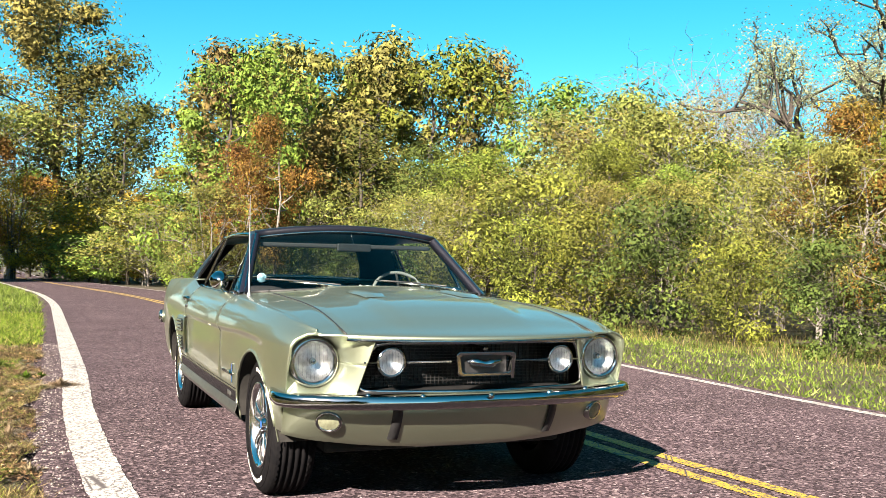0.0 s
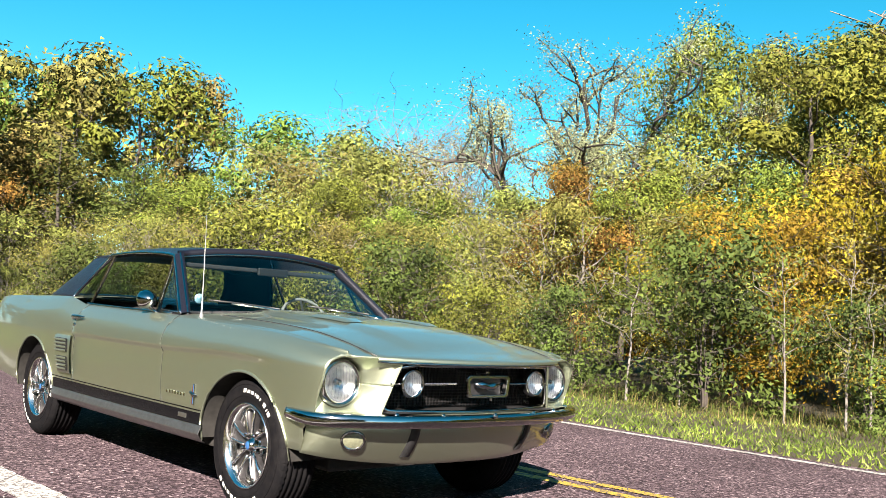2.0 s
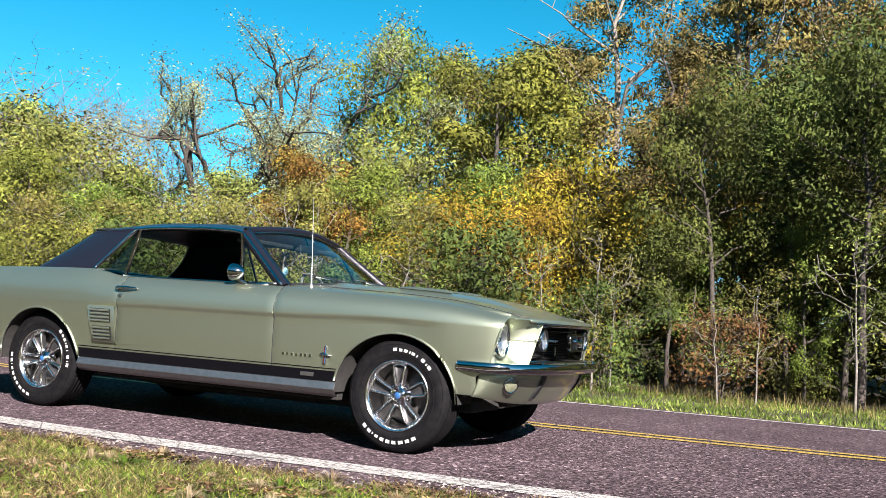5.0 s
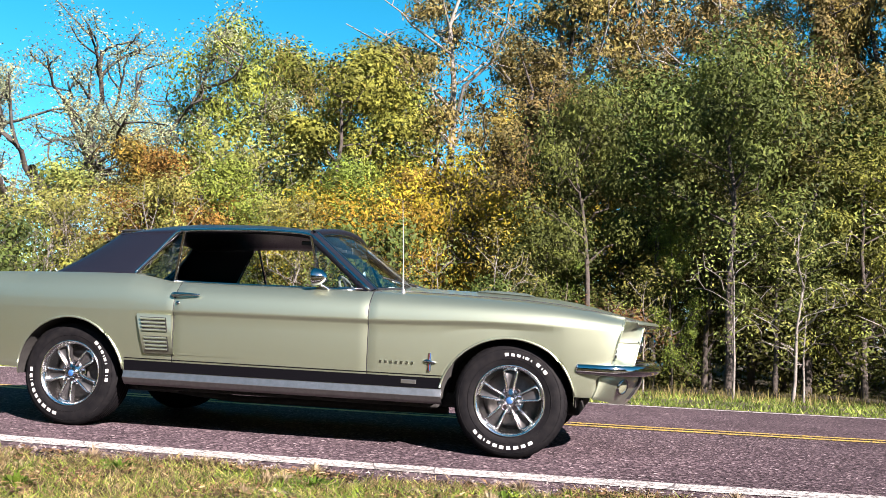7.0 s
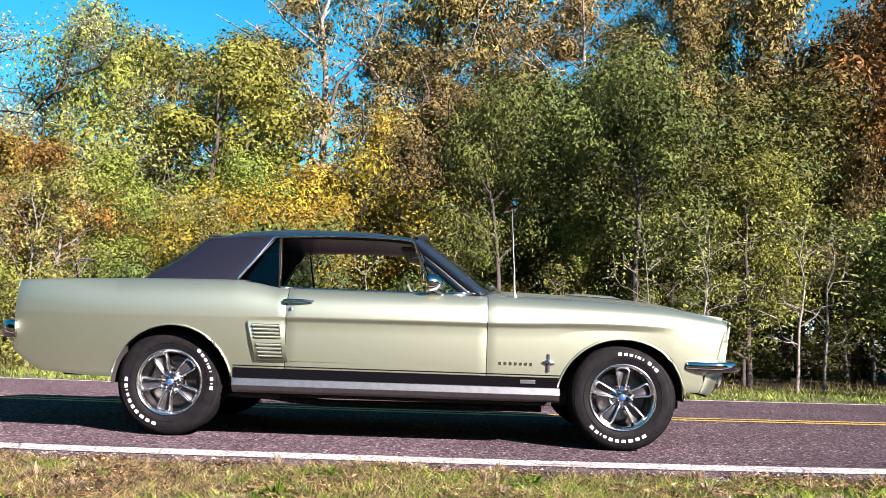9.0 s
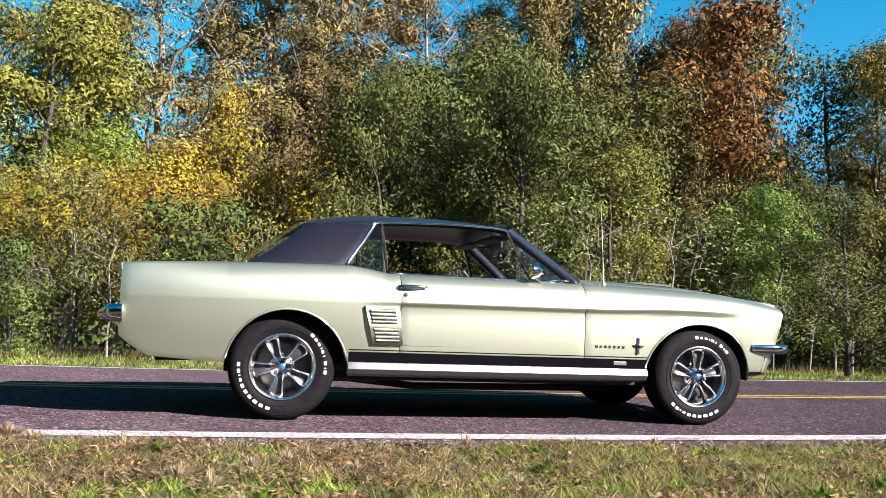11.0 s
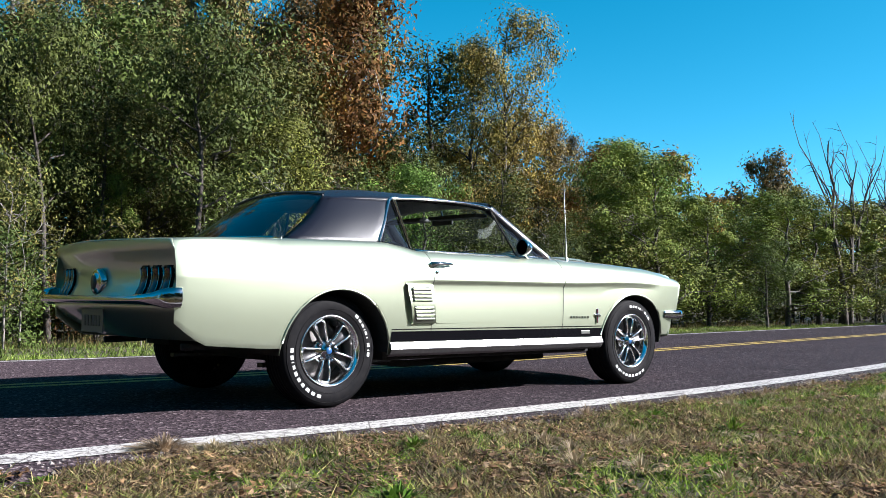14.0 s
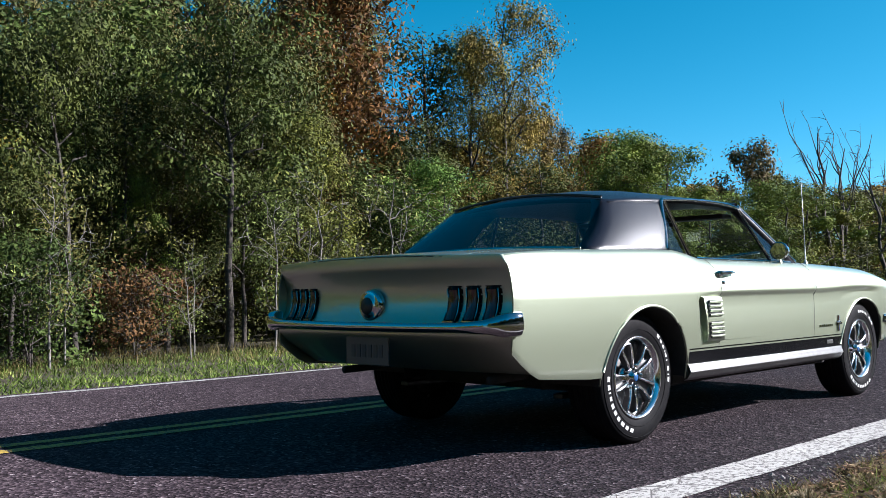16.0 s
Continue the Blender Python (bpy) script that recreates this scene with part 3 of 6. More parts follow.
def plant(kind, x, y, h, wide=1.0, turn=None):
    s = (h - ground_z(x, y)) / HEIGHT[kind]
    rz = random.uniform(0, 360) if turn is None else turn
    m = pose(x, y, ground_z(x, y) - 0.02, random.gauss(0, 1.5), random.gauss(0, 1.5), rz) @ Matrix.Diagonal((s * wide, s * wide, s, 1))
    if kind in used:
        k = KINDS[kind].scale
        tree = copy_thing(KINDS[kind], m @ Matrix.Diagonal((1 / k.x, 1 / k.y, 1 / k.z, 1)))
        if math.hypot(x, y) > 30 and kind != "sparse":
            for child in tree.children:
                if child.name.startswith("crown"):
                    child.data = far_crown(child.data)
    else:
        used.add(kind)
        KINDS[kind].matrix_basis = m


# the trees that stand out, one by one: kind, x, y, height, width
for row in (
        ("olive", -83.8, -1.3, 24.7, 1.1), ("green", -81.9, 0.8, 19.3, 1.3), ("feather", -77.2, -4.3, 12.8, 1.3), ("green", -96.4, -0.1, 8.8, 1.6),
        ("maple", -93.8, -3.2, 9.3, 1.6), ("feather", -101.7, 0.6, 8.8, 1.8), ("orange", -76.7, -4.4, 10.2, 1.1), ("gold", -73.2, -3.9, 7.2, 1.1),
        ("maple", -69.7, 0.3, 4.6, 1.1), ("green", -73.0, 3.6, 13.9, 1), ("maple", -34.2, 5.2, 10.2, 0.9), ("orange", -25.9, 5.7, 6.0, 0.8),
        ("feather", -26.3, 3.6, 3.6, 1.2), ("orange", -28.1, 5.1, 5.3, 0.9), ("olive", -47.7, 8.8, 13.2, 1), ("olive", -41.1, 11.0, 12.3, 1)):
    plant(*row)
for row in (
        ("olive", -38.2, 13.6, 11.9, 1), ("olive", -36.5, 18.0, 11.6, 0.8), ("maple", -35.5, 15.2, 11.7, 1), ("maple", -29.7, 18.3, 9.1, 1.1),
        ("feather", -23.3, 17.3, 7.6, 1.1), ("bare", -43.6, 40.3, 15.3, 1.2), ("bare", -47.0, 39.3, 15.1, 1.2), ("bare", -40.0, 41.4, 13.8, 1.2),
        ("bare", -46.3, 25.0, 12.3, 0.8), ("sparse", -13.2, 23.6, 10.4, 1.15, 35), ("maple", -8.3, 23.0, 10.2, 0.8), ("olive", -8.8, 27.3, 10.7, 0.8),
        ("gold", -5.9, 19.8, 3.9, 1), ("gold", -8.2, 18.3, 4.6, 0.9), ("orange", -9.7, 17.2, 3.9, 1), ("maple", -5.6, 20.7, 9.0, 1.1)):
    plant(*row)
for row in (
        ("maple", -4.7, 23.3, 9.0, 0.8), ("orange", -8.6, 15.4, 4.9, 1), ("gold", -4.4, 16.8, 3.7, 1), ("gold", -0.4, 17.3, 3.8, 1.1),
        ("orange", 1.3, 16.7, 4.4, 1), ("tall", -2.8, 25.0, 16.0, 1), ("olive", -5.3, 27.3, 11.4, 0.8), ("gold", -0.9, 17.4, 3.3, 1),
        ("gold", 0.9, 18.7, 4.2, 1.1), ("gold", 2.5, 19.8, 5.2, 0.8), ("orange", -1.1, 23.5, 7.5, 0.8), ("orange", -11.1, 20.1, 5.5, 1),
        ("tall", 4.4, 31.8, 17.5, 1.1), ("tall", 0.5, 27.7, 17.0, 1), ("green", 5.7, 13.7, 5.8, 0.8), ("maple", 4.1, 11.8, 3.0, 0.7)):
    plant(*row)
for row in (
        ("tall", 7.7, 19.5, 10.4, 0.7), ("bare", 0.4, 17.3, 5.8, 0.35), ("tall", 4.0, 30.1, 15.8, 1), ("olive", 1.4, 28.3, 15.5, 0.8),
        ("tall", 6.1, 24.7, 13.7, 1), ("tall", 7.5, 19.2, 10.9, 0.9), ("green", 6.4, 14.3, 5.5, 1), ("tall2", 11.0, 19.0, 10.6, 1),
        ("olive", 14.5, 19.4, 10.2, 0.7), ("orange", 13.4, 18.0, 10.0, 0.95), ("orange", 12.3, 18.7, 9.3, 1.0), ("tall2", 9.2, 19.4, 10.9, 1.0),
        ("tall", 7.6, 20.0, 11.2, 1.0), ("olive", 9.8, 19.9, 11.0, 0.7), ("tall2", 8.3, 18.8, 11.0, 0.8), ("maple", 7.4, 11.8, 4.4, 0.9)):
    plant(*row)
for row in (
        ("olive", 11.2, 16.6, 5.6, 0.8), ("green", 10.2, 8.0, 3.2, 1.2), ("green", 12.6, 13.6, 4.5, 1), ("olive", 13.9, 19.2, 10.3, 0.8),
        ("goldtree", 17.5, 15.3, 9.3, 0.8), ("goldtree", 17.0, 15.9, 8.6, 0.7), ("green", 16.6, 17.3, 8.7, 1), ("olive", 22.3, 17.6, 6.8, 0.7),
        ("orange", 21.7, 15.3, 5.8, 1), ("maple", 19.6, 11.6, 5.1, 1.1), ("green", 13.5, 9.5, 2.4, 1.2), ("green", 17.4, 11.1, 2.9, 1.2),
        ("maple", 11.2, 11.4, 3.7, 1.1), ("maple", 18.0, 9.9, 4.7, 1.1), ("olive", 31.3, 15.0, 6.5, 0.8), ("olive", 33.8, 14.7, 5.7, 0.7)):
    plant(*row)
for row in (
        ("maple", 22.0, 11.0, 3.7, 1.2), ("dead", 29.3, 10.2, 7.4, 0.8), ("dead", 31.8, 9.4, 6.8, 0.8), ("dead", 30.4, 10.9, 7.0, 0.7), ("green", 34.2, 13.8, 4.3, 1.2),
        ("orange", 37.1, 12.4, 4.9, 1.2), ("maple", 39.5, 11.8, 3.7, 1.3), ("green", 22.9, 9.6, 2.4, 1.2), ("green", 29.6, 9.4, 2.3, 1.2),
        ("green", 6.7, 13.5, 5.8, 1.2), ("olive", 6.8, 18.0, 7.7, 0.9), ("tall2", 3.7, 15.0, 6.6, 0.8), ("green", 4.7, 12.3, 3.8, 1),
        ("maple", 2.2, 12.4, 3.1, 0.8), ("olive", 1.2, 15.3, 6.2, 0.9), ("gold", -0.4, 14.4, 4.6, 0.85), ("gold", -2.6, 12.6, 3.5, 1.1)):
    plant(*row)
for row in (
        # The five at y -12 to -44 are unseen, added to darken the rear's surroundings.
        ("green", 1.8, 12.8, 3.7, 1.1), ("gold", 0.2, 13.0, 3.6, 1.0), ("orange", -6.6, 12.8, 4.2, 0.9), ("olive", -56.0, -12.0, 12.0, 1.1),
        ("green", -52.0, -18.0, 10.0, 1.4), ("olive", -50.0, -27.0, 12.0, 1.2), ("green", -46.0, -35.0, 10.0, 1.5), ("olive", -42.0, -44.0, 12.0, 1.3),
        ("russet", 2.95, 10.1, 1.3, 1.0), ("grove", 2.7, 11.6, 5.4, 0.75), ("grove", 5.0, 10.7, 5.8, 0.85)):
    plant(*row)

for row in (
        ("feather", -18.6, 16.2, 6.2, 1.2), ("feather2", -21.4, 16.6, 6.6, 1.2), ("feather", -23.6, 19.6, 7.2, 1.2), ("bare", -20.6, 21.0, 8.0, 0.9), ("bare", -18.4, 21.6, 8.0, 0.9),
        ("feather2", -16.4, 16.6, 5.4, 1.2), ("bare", -24.2, 22.5, 8.4, 0.9), ("feather", -27.4, 18.5, 7.6, 1.2)):
    plant(*row)
for row in (
        ("gold", -66.0, 2.6, 4.8, 1.8), ("maple", -62.0, 3.6, 4.6, 1.5), ("feather", -72.0, 1.6, 5.4, 1.7), ("gold", -78.0, 0.9, 5.6, 1.7),
        ("maple", -88.0, 0.0, 6.5, 1.9), ("feather2", -58.0, 4.6, 4.6, 1.6), ("bushy", -64.0, 2.0, 2.6, 1.8), ("bushy", -70.0, 1.4, 2.8, 1.8),
        ("olive", -52.0, 12.0, 12.2, 1.2), ("maple", -46.0, 13.0, 11.2, 1.2), ("olive", -44.0, 15.0, 12.0, 1.1), ("olive", -58.0, 9.0, 12.6, 1.2),
        ("green", -50.0, 9.5, 10.5, 1.4), ("maple", -40.0, 13.5, 11.5, 1.1), ("maple", -55.0, 7.5, 9.0, 1.2), ("maple", 24.5, 9.8, 4.0, 1.5), ("maple", 27.5, 10.3, 4.4, 1.5), ("maple", 30.5, 10.8, 3.8, 1.4),
        ("maple", 33.5, 11.0, 4.4, 1.6), ("olive", 36.5, 11.6, 4.8, 1.4), ("maple", 40.0, 12.0, 4.4, 1.8), ("maple", 44.0, 12.6, 4.8, 1.8)):
    plant(*row)

# the wall of shrubs along the far verge, and the wood behind it
rw = random.Random(7)
# along the verge: up to this x, the kinds in front, in the middle and behind
BELTS = [
    (-24.0, ["feather2", "bushy"], ["feather", "gold", "feather2"], ["maple", "feather"]),
    (-9.0, ["bushy", "bush", "bushy", "bush"], ["feather", "feather2", "bushy", "feather"], ["feather", "feather2", "maple"]),
    (-5.0, ["feather2", "bushy", "bush"], ["feather2", "feather"], ["feather", "maple"]),
    (-3.4, ["bush"], ["feather", "maple"], ["maple"]),
    (-1.6, ["bushy", "bush"], ["gold"], ["maple", "feather"]),
    (0.0, ["bush"], ["feather2", "gold"], ["olive", "orange"]),
    (2.1, ["bush"], ["grove", "green"], ["olive", "tall2"]),
    (4.6, [], ["grove", "green"], ["tall2", "grove"]),
    (7.6, [], ["grove", "grove", "grove"], ["grove", "tall2"]),
    (12.0, [], ["grove", "grove"], ["olive", "grove"]),
    (17.0, ["bush", "bushy", "bush"], ["green", "grove", "green"], ["olive", "green", "tall2"]),
    (999.0, ["bush", "bushy", "bushy"], ["green", "maple", "maple"], ["olive", "maple", "orange"]),
]
x = -125.0
while x < 105:
    edge = y_line(x) + 2 * LANE + (5.0 if x > -14 else 3.2) + rw.uniform(-0.4, 0.6)
    left = x < -1
    far_off = x < -22 or x > 20
    low, mid, high = next(kinds for limit, *kinds in BELTS if x < limit)
    if x > 45:
        plant(rw.choice(high), x, edge + 1.5, rw.uniform(4.5, 7.5), 1.7)
        x += rw.uniform(5.0, 7.0)
        continue
    if 12.0 < x < 20:
        plant("bush", x + rw.uniform(-0.5, 0.5), edge + rw.uniform(0.9, 1.7), rw.uniform(0.8, 1.6), 1.3)
    if low:
        plant(rw.choice(low), x, edge, rw.uniform(1.5, 2.5), 1.0 if x < 17 else 1.7)
    plant(rw.choice(mid), x + rw.uniform(-0.6, 0.6), edge + 2.2, rw.uniform(2.9, 3.9) if x < 2.1 or x > 9.6 else rw.uniform(3.0, 5.0), 1.0 if x > -60 else 1.8)
    plant(rw.choice(high), x + rw.uniform(-0.8, 0.8), edge + 5.4, rw.uniform(3.8, 4.9) if left else rw.uniform(4.5, 7.5), 1.1 if x > -60 else 1.6)
    if -34 < x < 0 and rw.random() < 0.6:
        plant(rw.choice(["feather", "maple", "feather2", "feather"]), x + rw.uniform(-0.8, 0.8), edge + 9.5, rw.uniform(4.8, 6.0), 1.1)
    if 2 < x < 26:
        plant(rw.choice(["bush", "green", "bush"]), x + rw.uniform(-0.6, 0.6), edge + rw.uniform(3.4, 4.4), rw.uniform(1.7, 2.6), 1.5)
        plant(rw.choice(["green", "bush"]), x + rw.uniform(-0.6, 0.6), edge + rw.uniform(7.5, 9.0), rw.uniform(2.8, 4.0), 1.4)
    if x < -24:
        plant(rw.choice(["maple", "olive", "orange", "green"]), x + rw.uniform(-1.5, 1.5), edge + 4.0, rw.uniform(4.5, 8.0), 1.3)
    x += rw.uniform(7.0, 9.0) if x < -60 else rw.uniform(3.6, 4.8) if x < 0 and far_off else rw.uniform(2.7, 3.5) if far_off else rw.uniform(2.0, 2.7)
for i in range(17):
    x = -2 + 0.95 * i + rw.uniform(-0.6, 0.6)
    plant("sapling", x, y_line(x) + 2 * LANE + rw.uniform(4.0, 5.2), rw.uniform(1.3, 3.4), rw.uniform(0.8, 1.3))


def far_woods():
    """The depth of the wood, out of reach behind the trees."""
    nr = np.random.default_rng(5)
    n = 60000
    u = nr.uniform(-95, 75, n)
    p = np.stack([u, 30 + 6 * nr.random(n) + 0.10 * np.abs(u), np.zeros(n)], 1)
    left = p[:, 0] < -8
    tops = np.where(left, 5.0, 8.5) + 1.6 * np.sin(u * 0.37) + 0.9 * np.sin(u * 1.1 + 1)
    p[:, 2] = -1.5 + (tops + 1.5) * nr.random(n) ** 0.8
    tagged(loose_object("far_woods", leaf_quads(nr, p, 0.27), LEAF["green"]), "dense dark wood far behind the trees", "wood", kind="stuff")


far_woods()


def woods_across():
    """An unseen ring of leaves, added across the fields to close the place and block low sky light."""
    nr = np.random.default_rng(6)
    n = 42000
    w = nr.uniform(radians(192), radians(352), n)
    r = 47 + 8 * nr.random(n) + 3 * np.sin(w * 9)
    tops = 17.5 + 1.8 * np.sin(w * 17) + 1.1 * np.sin(w * 41)
    p = np.stack([r * 1.15 * np.cos(w), r * np.sin(w) - 4, -1.0 + (tops + 1.0) * nr.random(n) ** 0.8], 1)
    tagged(loose_object("woods_across", leaf_quads(nr, p, 0.75), LEAF["green"]), "unseen wall of leaves added to block low sky light", "wood", kind="stuff")


woods_across()


# ---- the car: materials ----
def car_paint():
    m, nt, p = material("metallic_lime_gold_paint")
    c = coords(nt)
    flake = noise_tex(nt, c, 900, 2)
    nt.links.new(ramp(nt, flake, [(0.3, (0.342, 0.376, 0.276)), (0.7, (0.412, 0.450, 0.342))]), p.inputs["Base Color"])
    p.inputs["Metallic"].default_value = 0.96
    p.inputs["Roughness"].default_value = 0.43
    p.inputs["Coat Weight"].default_value = 0.75
    p.inputs["Coat Roughness"].default_value = 0.04
    bump(nt, p, noise_tex(nt, c, 2.2, 2), 0.05, 0.02)
    return m


def vinyl_material():
    m, nt, p = material("black_vinyl")
    c = coords(nt)
    n = noise_tex(nt, c, 260, 3, 0.7)
    nt.links.new(ramp(nt, n, [(0.3, (0.003, 0.003, 0.006)), (0.7, (0.008, 0.008, 0.014))]), p.inputs["Base Color"])
    p.inputs["Roughness"].default_value = 0.36
    p.inputs["Specular IOR Level"].default_value = 0.38
    bump(nt, p, n, 0.35, 0.002)
    return m


def rubber_material():
    m, nt, p = material("tyre_rubber")
    c = coords(nt)
    nt.links.new(ramp(nt, noise_tex(nt, c, 25, 4), [(0.3, (0.003, 0.003, 0.004)), (0.7, (0.008, 0.0075, 0.008))]), p.inputs["Base Color"])
    p.inputs["Roughness"].default_value = 0.7
    p.inputs["Specular IOR Level"].default_value = 0.08
    bump(nt, p, noise_tex(nt, c, 300, 2), 0.2, 0.001)
    return m


def glass_material(name, tint, gloss=0.03):
    m = bpy.data.materials.new(name)
    m.use_nodes = True
    nt = m.node_tree
    nt.nodes.remove(nt.nodes["Principled BSDF"])
    tr = nt.nodes.new("ShaderNodeBsdfTransparent")
    tr.inputs[0].default_value = (*tint, 1)
    gl = nt.nodes.new("ShaderNodeBsdfGlossy")
    gl.inputs["Roughness"].default_value = gloss
    lw = node(nt, "ShaderNodeLayerWeight", Blend=0.5)
    pw = nt.nodes.new("ShaderNodeMath")
    pw.operation = 'POWER'
    pw.inputs[1].default_value = 4.0
    nt.links.new(lw.outputs["Facing"], pw.inputs[0])
    fr = nt.nodes.new("ShaderNodeMath")
    fr.operation = 'MULTIPLY_ADD'
    fr.inputs[1].default_value, fr.inputs[2].default_value = 0.68, 0.05
    nt.links.new(pw.outputs[0], fr.inputs[0])
    ms = nt.nodes.new("ShaderNodeMixShader")
    nt.links.new(fr.outputs[0], ms.inputs[0])
    nt.links.new(tr.outputs[0], ms.inputs[1])
    nt.links.new(gl.outputs[0], ms.inputs[2])
    nt.links.new(ms.outputs[0], nt.nodes["Material Output"].inputs[0])
    return m


PAINT = car_paint()
CHROME = plain("chrome", (0.42, 0.415, 0.42), 0.07, 1.0)
BRUSHED = plain("brushed_metal", (0.25, 0.245, 0.242), 0.33, 0.92, 0.12, 30)
VINYL = vinyl_material()
RUBBER = rubber_material()
LETTER = plain("white_raised_rubber", (0.45, 0.45, 0.435), 0.7, 0, 0.08, 60)
GLASS = glass_material("window_glass", (0.74, 0.82, 0.82))
GLASS_TINT = glass_material("tinted_rear_glass", (0.42, 0.48, 0.50))
BLACK = plain("satin_black", (0.012, 0.012, 0.013), 0.5, 0, 0.3, 40)
GLOSS_BLACK = plain("gloss_black_stripe", (0.003, 0.003, 0.004), 0.24)
GLOSS_BLACK.node_tree.nodes["Principled BSDF"].inputs["Specular IOR Level"].default_value = 0.06
DARK_IN = plain("black_interior_vinyl", (0.022, 0.021, 0.022), 0.6, 0, 0.25, 50)
CARPET = plain("dark_underbody", (0.015, 0.014, 0.013), 0.95, 0, 0.4, 20)
RED_LENS = plain("red_lamp_lens", (0.045, 0.004, 0.004), 0.2, 0, 0, 1, 0.2)
CLEAR_LENS = plain("ribbed_lamp_lens", (0.15, 0.155, 0.105), 0.3, 0.2, 0.4, 90, 0.3)
REFLECTOR = plain("silvered_bowl", (0.52, 0.52, 0.53), 0.30, 0.95, 0.25, 45)
LENS_GLASS = glass_material("lamp_glass", (0.86, 0.88, 0.90), 0.05)
PLATE = plain("plate_enamel", (0.06, 0.06, 0.065), 0.4, 0, 0.05)
BADGE_BLUE = plain("blue_enamel", (0.02, 0.07, 0.18), 0.25)
BARS = plain("plate_bars", (0.03, 0.03, 0.04), 0.5)
SPOKE = plain("bright_spoke_metal", (0.80, 0.80, 0.80), 0.16, 1.0, 0.06, 40)
GUNMETAL = plain("gunmetal_wheel_paint", (0.045, 0.044, 0.046), 0.38, 0.6, 0.2, 60)
BADGE_RED = plain("red_enamel", (0.07, 0.01, 0.01), 0.25)
DECAL = plain("pale_blue_sticker", (0.12, 0.22, 0.28), 0.4, 0, 0.6, 70)


# ---- the car: shape tools ----
def curve_of(xs, ys):
    """A smooth curve through points, as a function."""
    xs, ys = np.array(xs, float), np.array(ys, float)
    d = np.diff(ys) / np.diff(xs)
    m = np.concatenate([[d[0]], np.where(d[:-1] * d[1:] > 0, 2 * d[:-1] * d[1:] / (d[:-1] + d[1:] + 1e-12), 0), [d[-1]]])

    def f(x):
        i = int(min(len(xs) - 2, max(0, np.searchsorted(xs, x) - 1)))
        h = xs[i + 1] - xs[i]
        t = min(1.0, max(0.0, (x - xs[i]) / h))
        a, b = (1 + 2 * t) * (1 - t) ** 2, t * (1 - t) ** 2
        c, e = t * t * (3 - 2 * t), t * t * (t - 1)
        return float(a * ys[i] + b * h * m[i] + c * ys[i + 1] + e * h * m[i + 1])
    return f


def piece(name, verts, faces, mat, parent=None, label="", smooth=True, thick=0.0, out=None, bevel=0.0):
    """One mesh, a part of its parent. thick: sheet thickness, inwards; out: the way that its faces look."""
    ob = mesh_object(name, verts, faces, mat, smooth, parent)
    if out is not None:
        total = Vector((0, 0, 0))
        for q in ob.data.polygons:
            total += q.normal * q.area
        if total.dot(Vector(out)) < 0:
            ob.data.flip_normals()
    if thick:
        md = ob.modifiers.new("thickness", 'SOLIDIFY')
        md.thickness, md.offset, md.use_rim = thick, -1, True
        if smooth:
            wn_mod = ob.modifiers.new("shading", 'WEIGHTED_NORMAL')
            wn_mod.weight = 80
    if bevel:
        md = ob.modifiers.new("edge", 'BEVEL')
        md.width, md.segments, md.limit_method, md.angle_limit = bevel, 2, 'ANGLE', radians(40)
    return tagged(ob, label) if label else ob


def sheet(name, P, mat, parent=None, label="", out=None, thick=0.0, smooth=True):
    """A grid of points, rows of equal length, as one part."""
    n, m = len(P), len(P[0])
    return piece(name, [p for r in P for p in r], grid_faces(n, m), mat, parent, label, smooth, thick, out)


def box(name, x0, x1, y0, y1, z0, z1, mat, parent=None, label="", bevel=0.004):
    v = [(a, b, c) for a in (x0, x1) for b in (y0, y1) for c in (z0, z1)]
    fc = [(0, 1, 3, 2), (4, 6, 7, 5), (0, 4, 5, 1), (2, 3, 7, 6), (0, 2, 6, 4), (1, 5, 7, 3)]
    return piece(name, v, fc, mat, parent, label, False, bevel=bevel)


def rod(name, path, r, mat, parent=None, label="", segs=8):
    verts, faces = [], []
    rr = r if isinstance(r, (list, tuple)) else [r] * len(path)
    tube_into(verts, faces, path, rr, segs)
    n = len(verts)
    faces.append(tuple(range(segs)))
    faces.append(tuple(range(n - segs, n)))
    return piece(name, verts, faces, mat, parent, label)


def smooth_path(pts, n=6):
    """Points along a rounded line through pts."""
    pts = [Vector(p) for p in pts]
    out = []
    for i in range(len(pts) - 1):
        a, b = pts[max(i - 1, 0)], pts[i]
        c, d = pts[i + 1], pts[min(i + 2, len(pts) - 1)]
        for k in range(n):
            t = k / n
            out.append(0.5 * ((2 * b) + (c - a) * t + (2 * a - 5 * b + 4 * c - d) * t * t + (3 * b - a - 3 * c + d) * t ** 3))
    out.append(pts[-1])
    return out


def sweep(name, path, section, mat, parent=None, label="", tall=None):
    """A section of (outward, up) offsets swept along a level path."""
    P = []
    for i, p in enumerate(path):
        d = (path[min(i + 1, len(path) - 1)] - path[max(i - 1, 0)]).normalized()
        o = Vector((d.y, -d.x, 0)).normalized()
        h = tall(p) if tall else 1.0
        P.append([tuple(p + o * a + Vector((0, 0, b * h))) for a, b in section])
    verts = [q for r in P for q in r]
    m = len(section)
    faces = grid_faces(len(P), m, True) + [tuple(range(m)), tuple(range(len(verts) - m, len(verts)))]
    return piece(name, verts, faces, mat, parent, label)


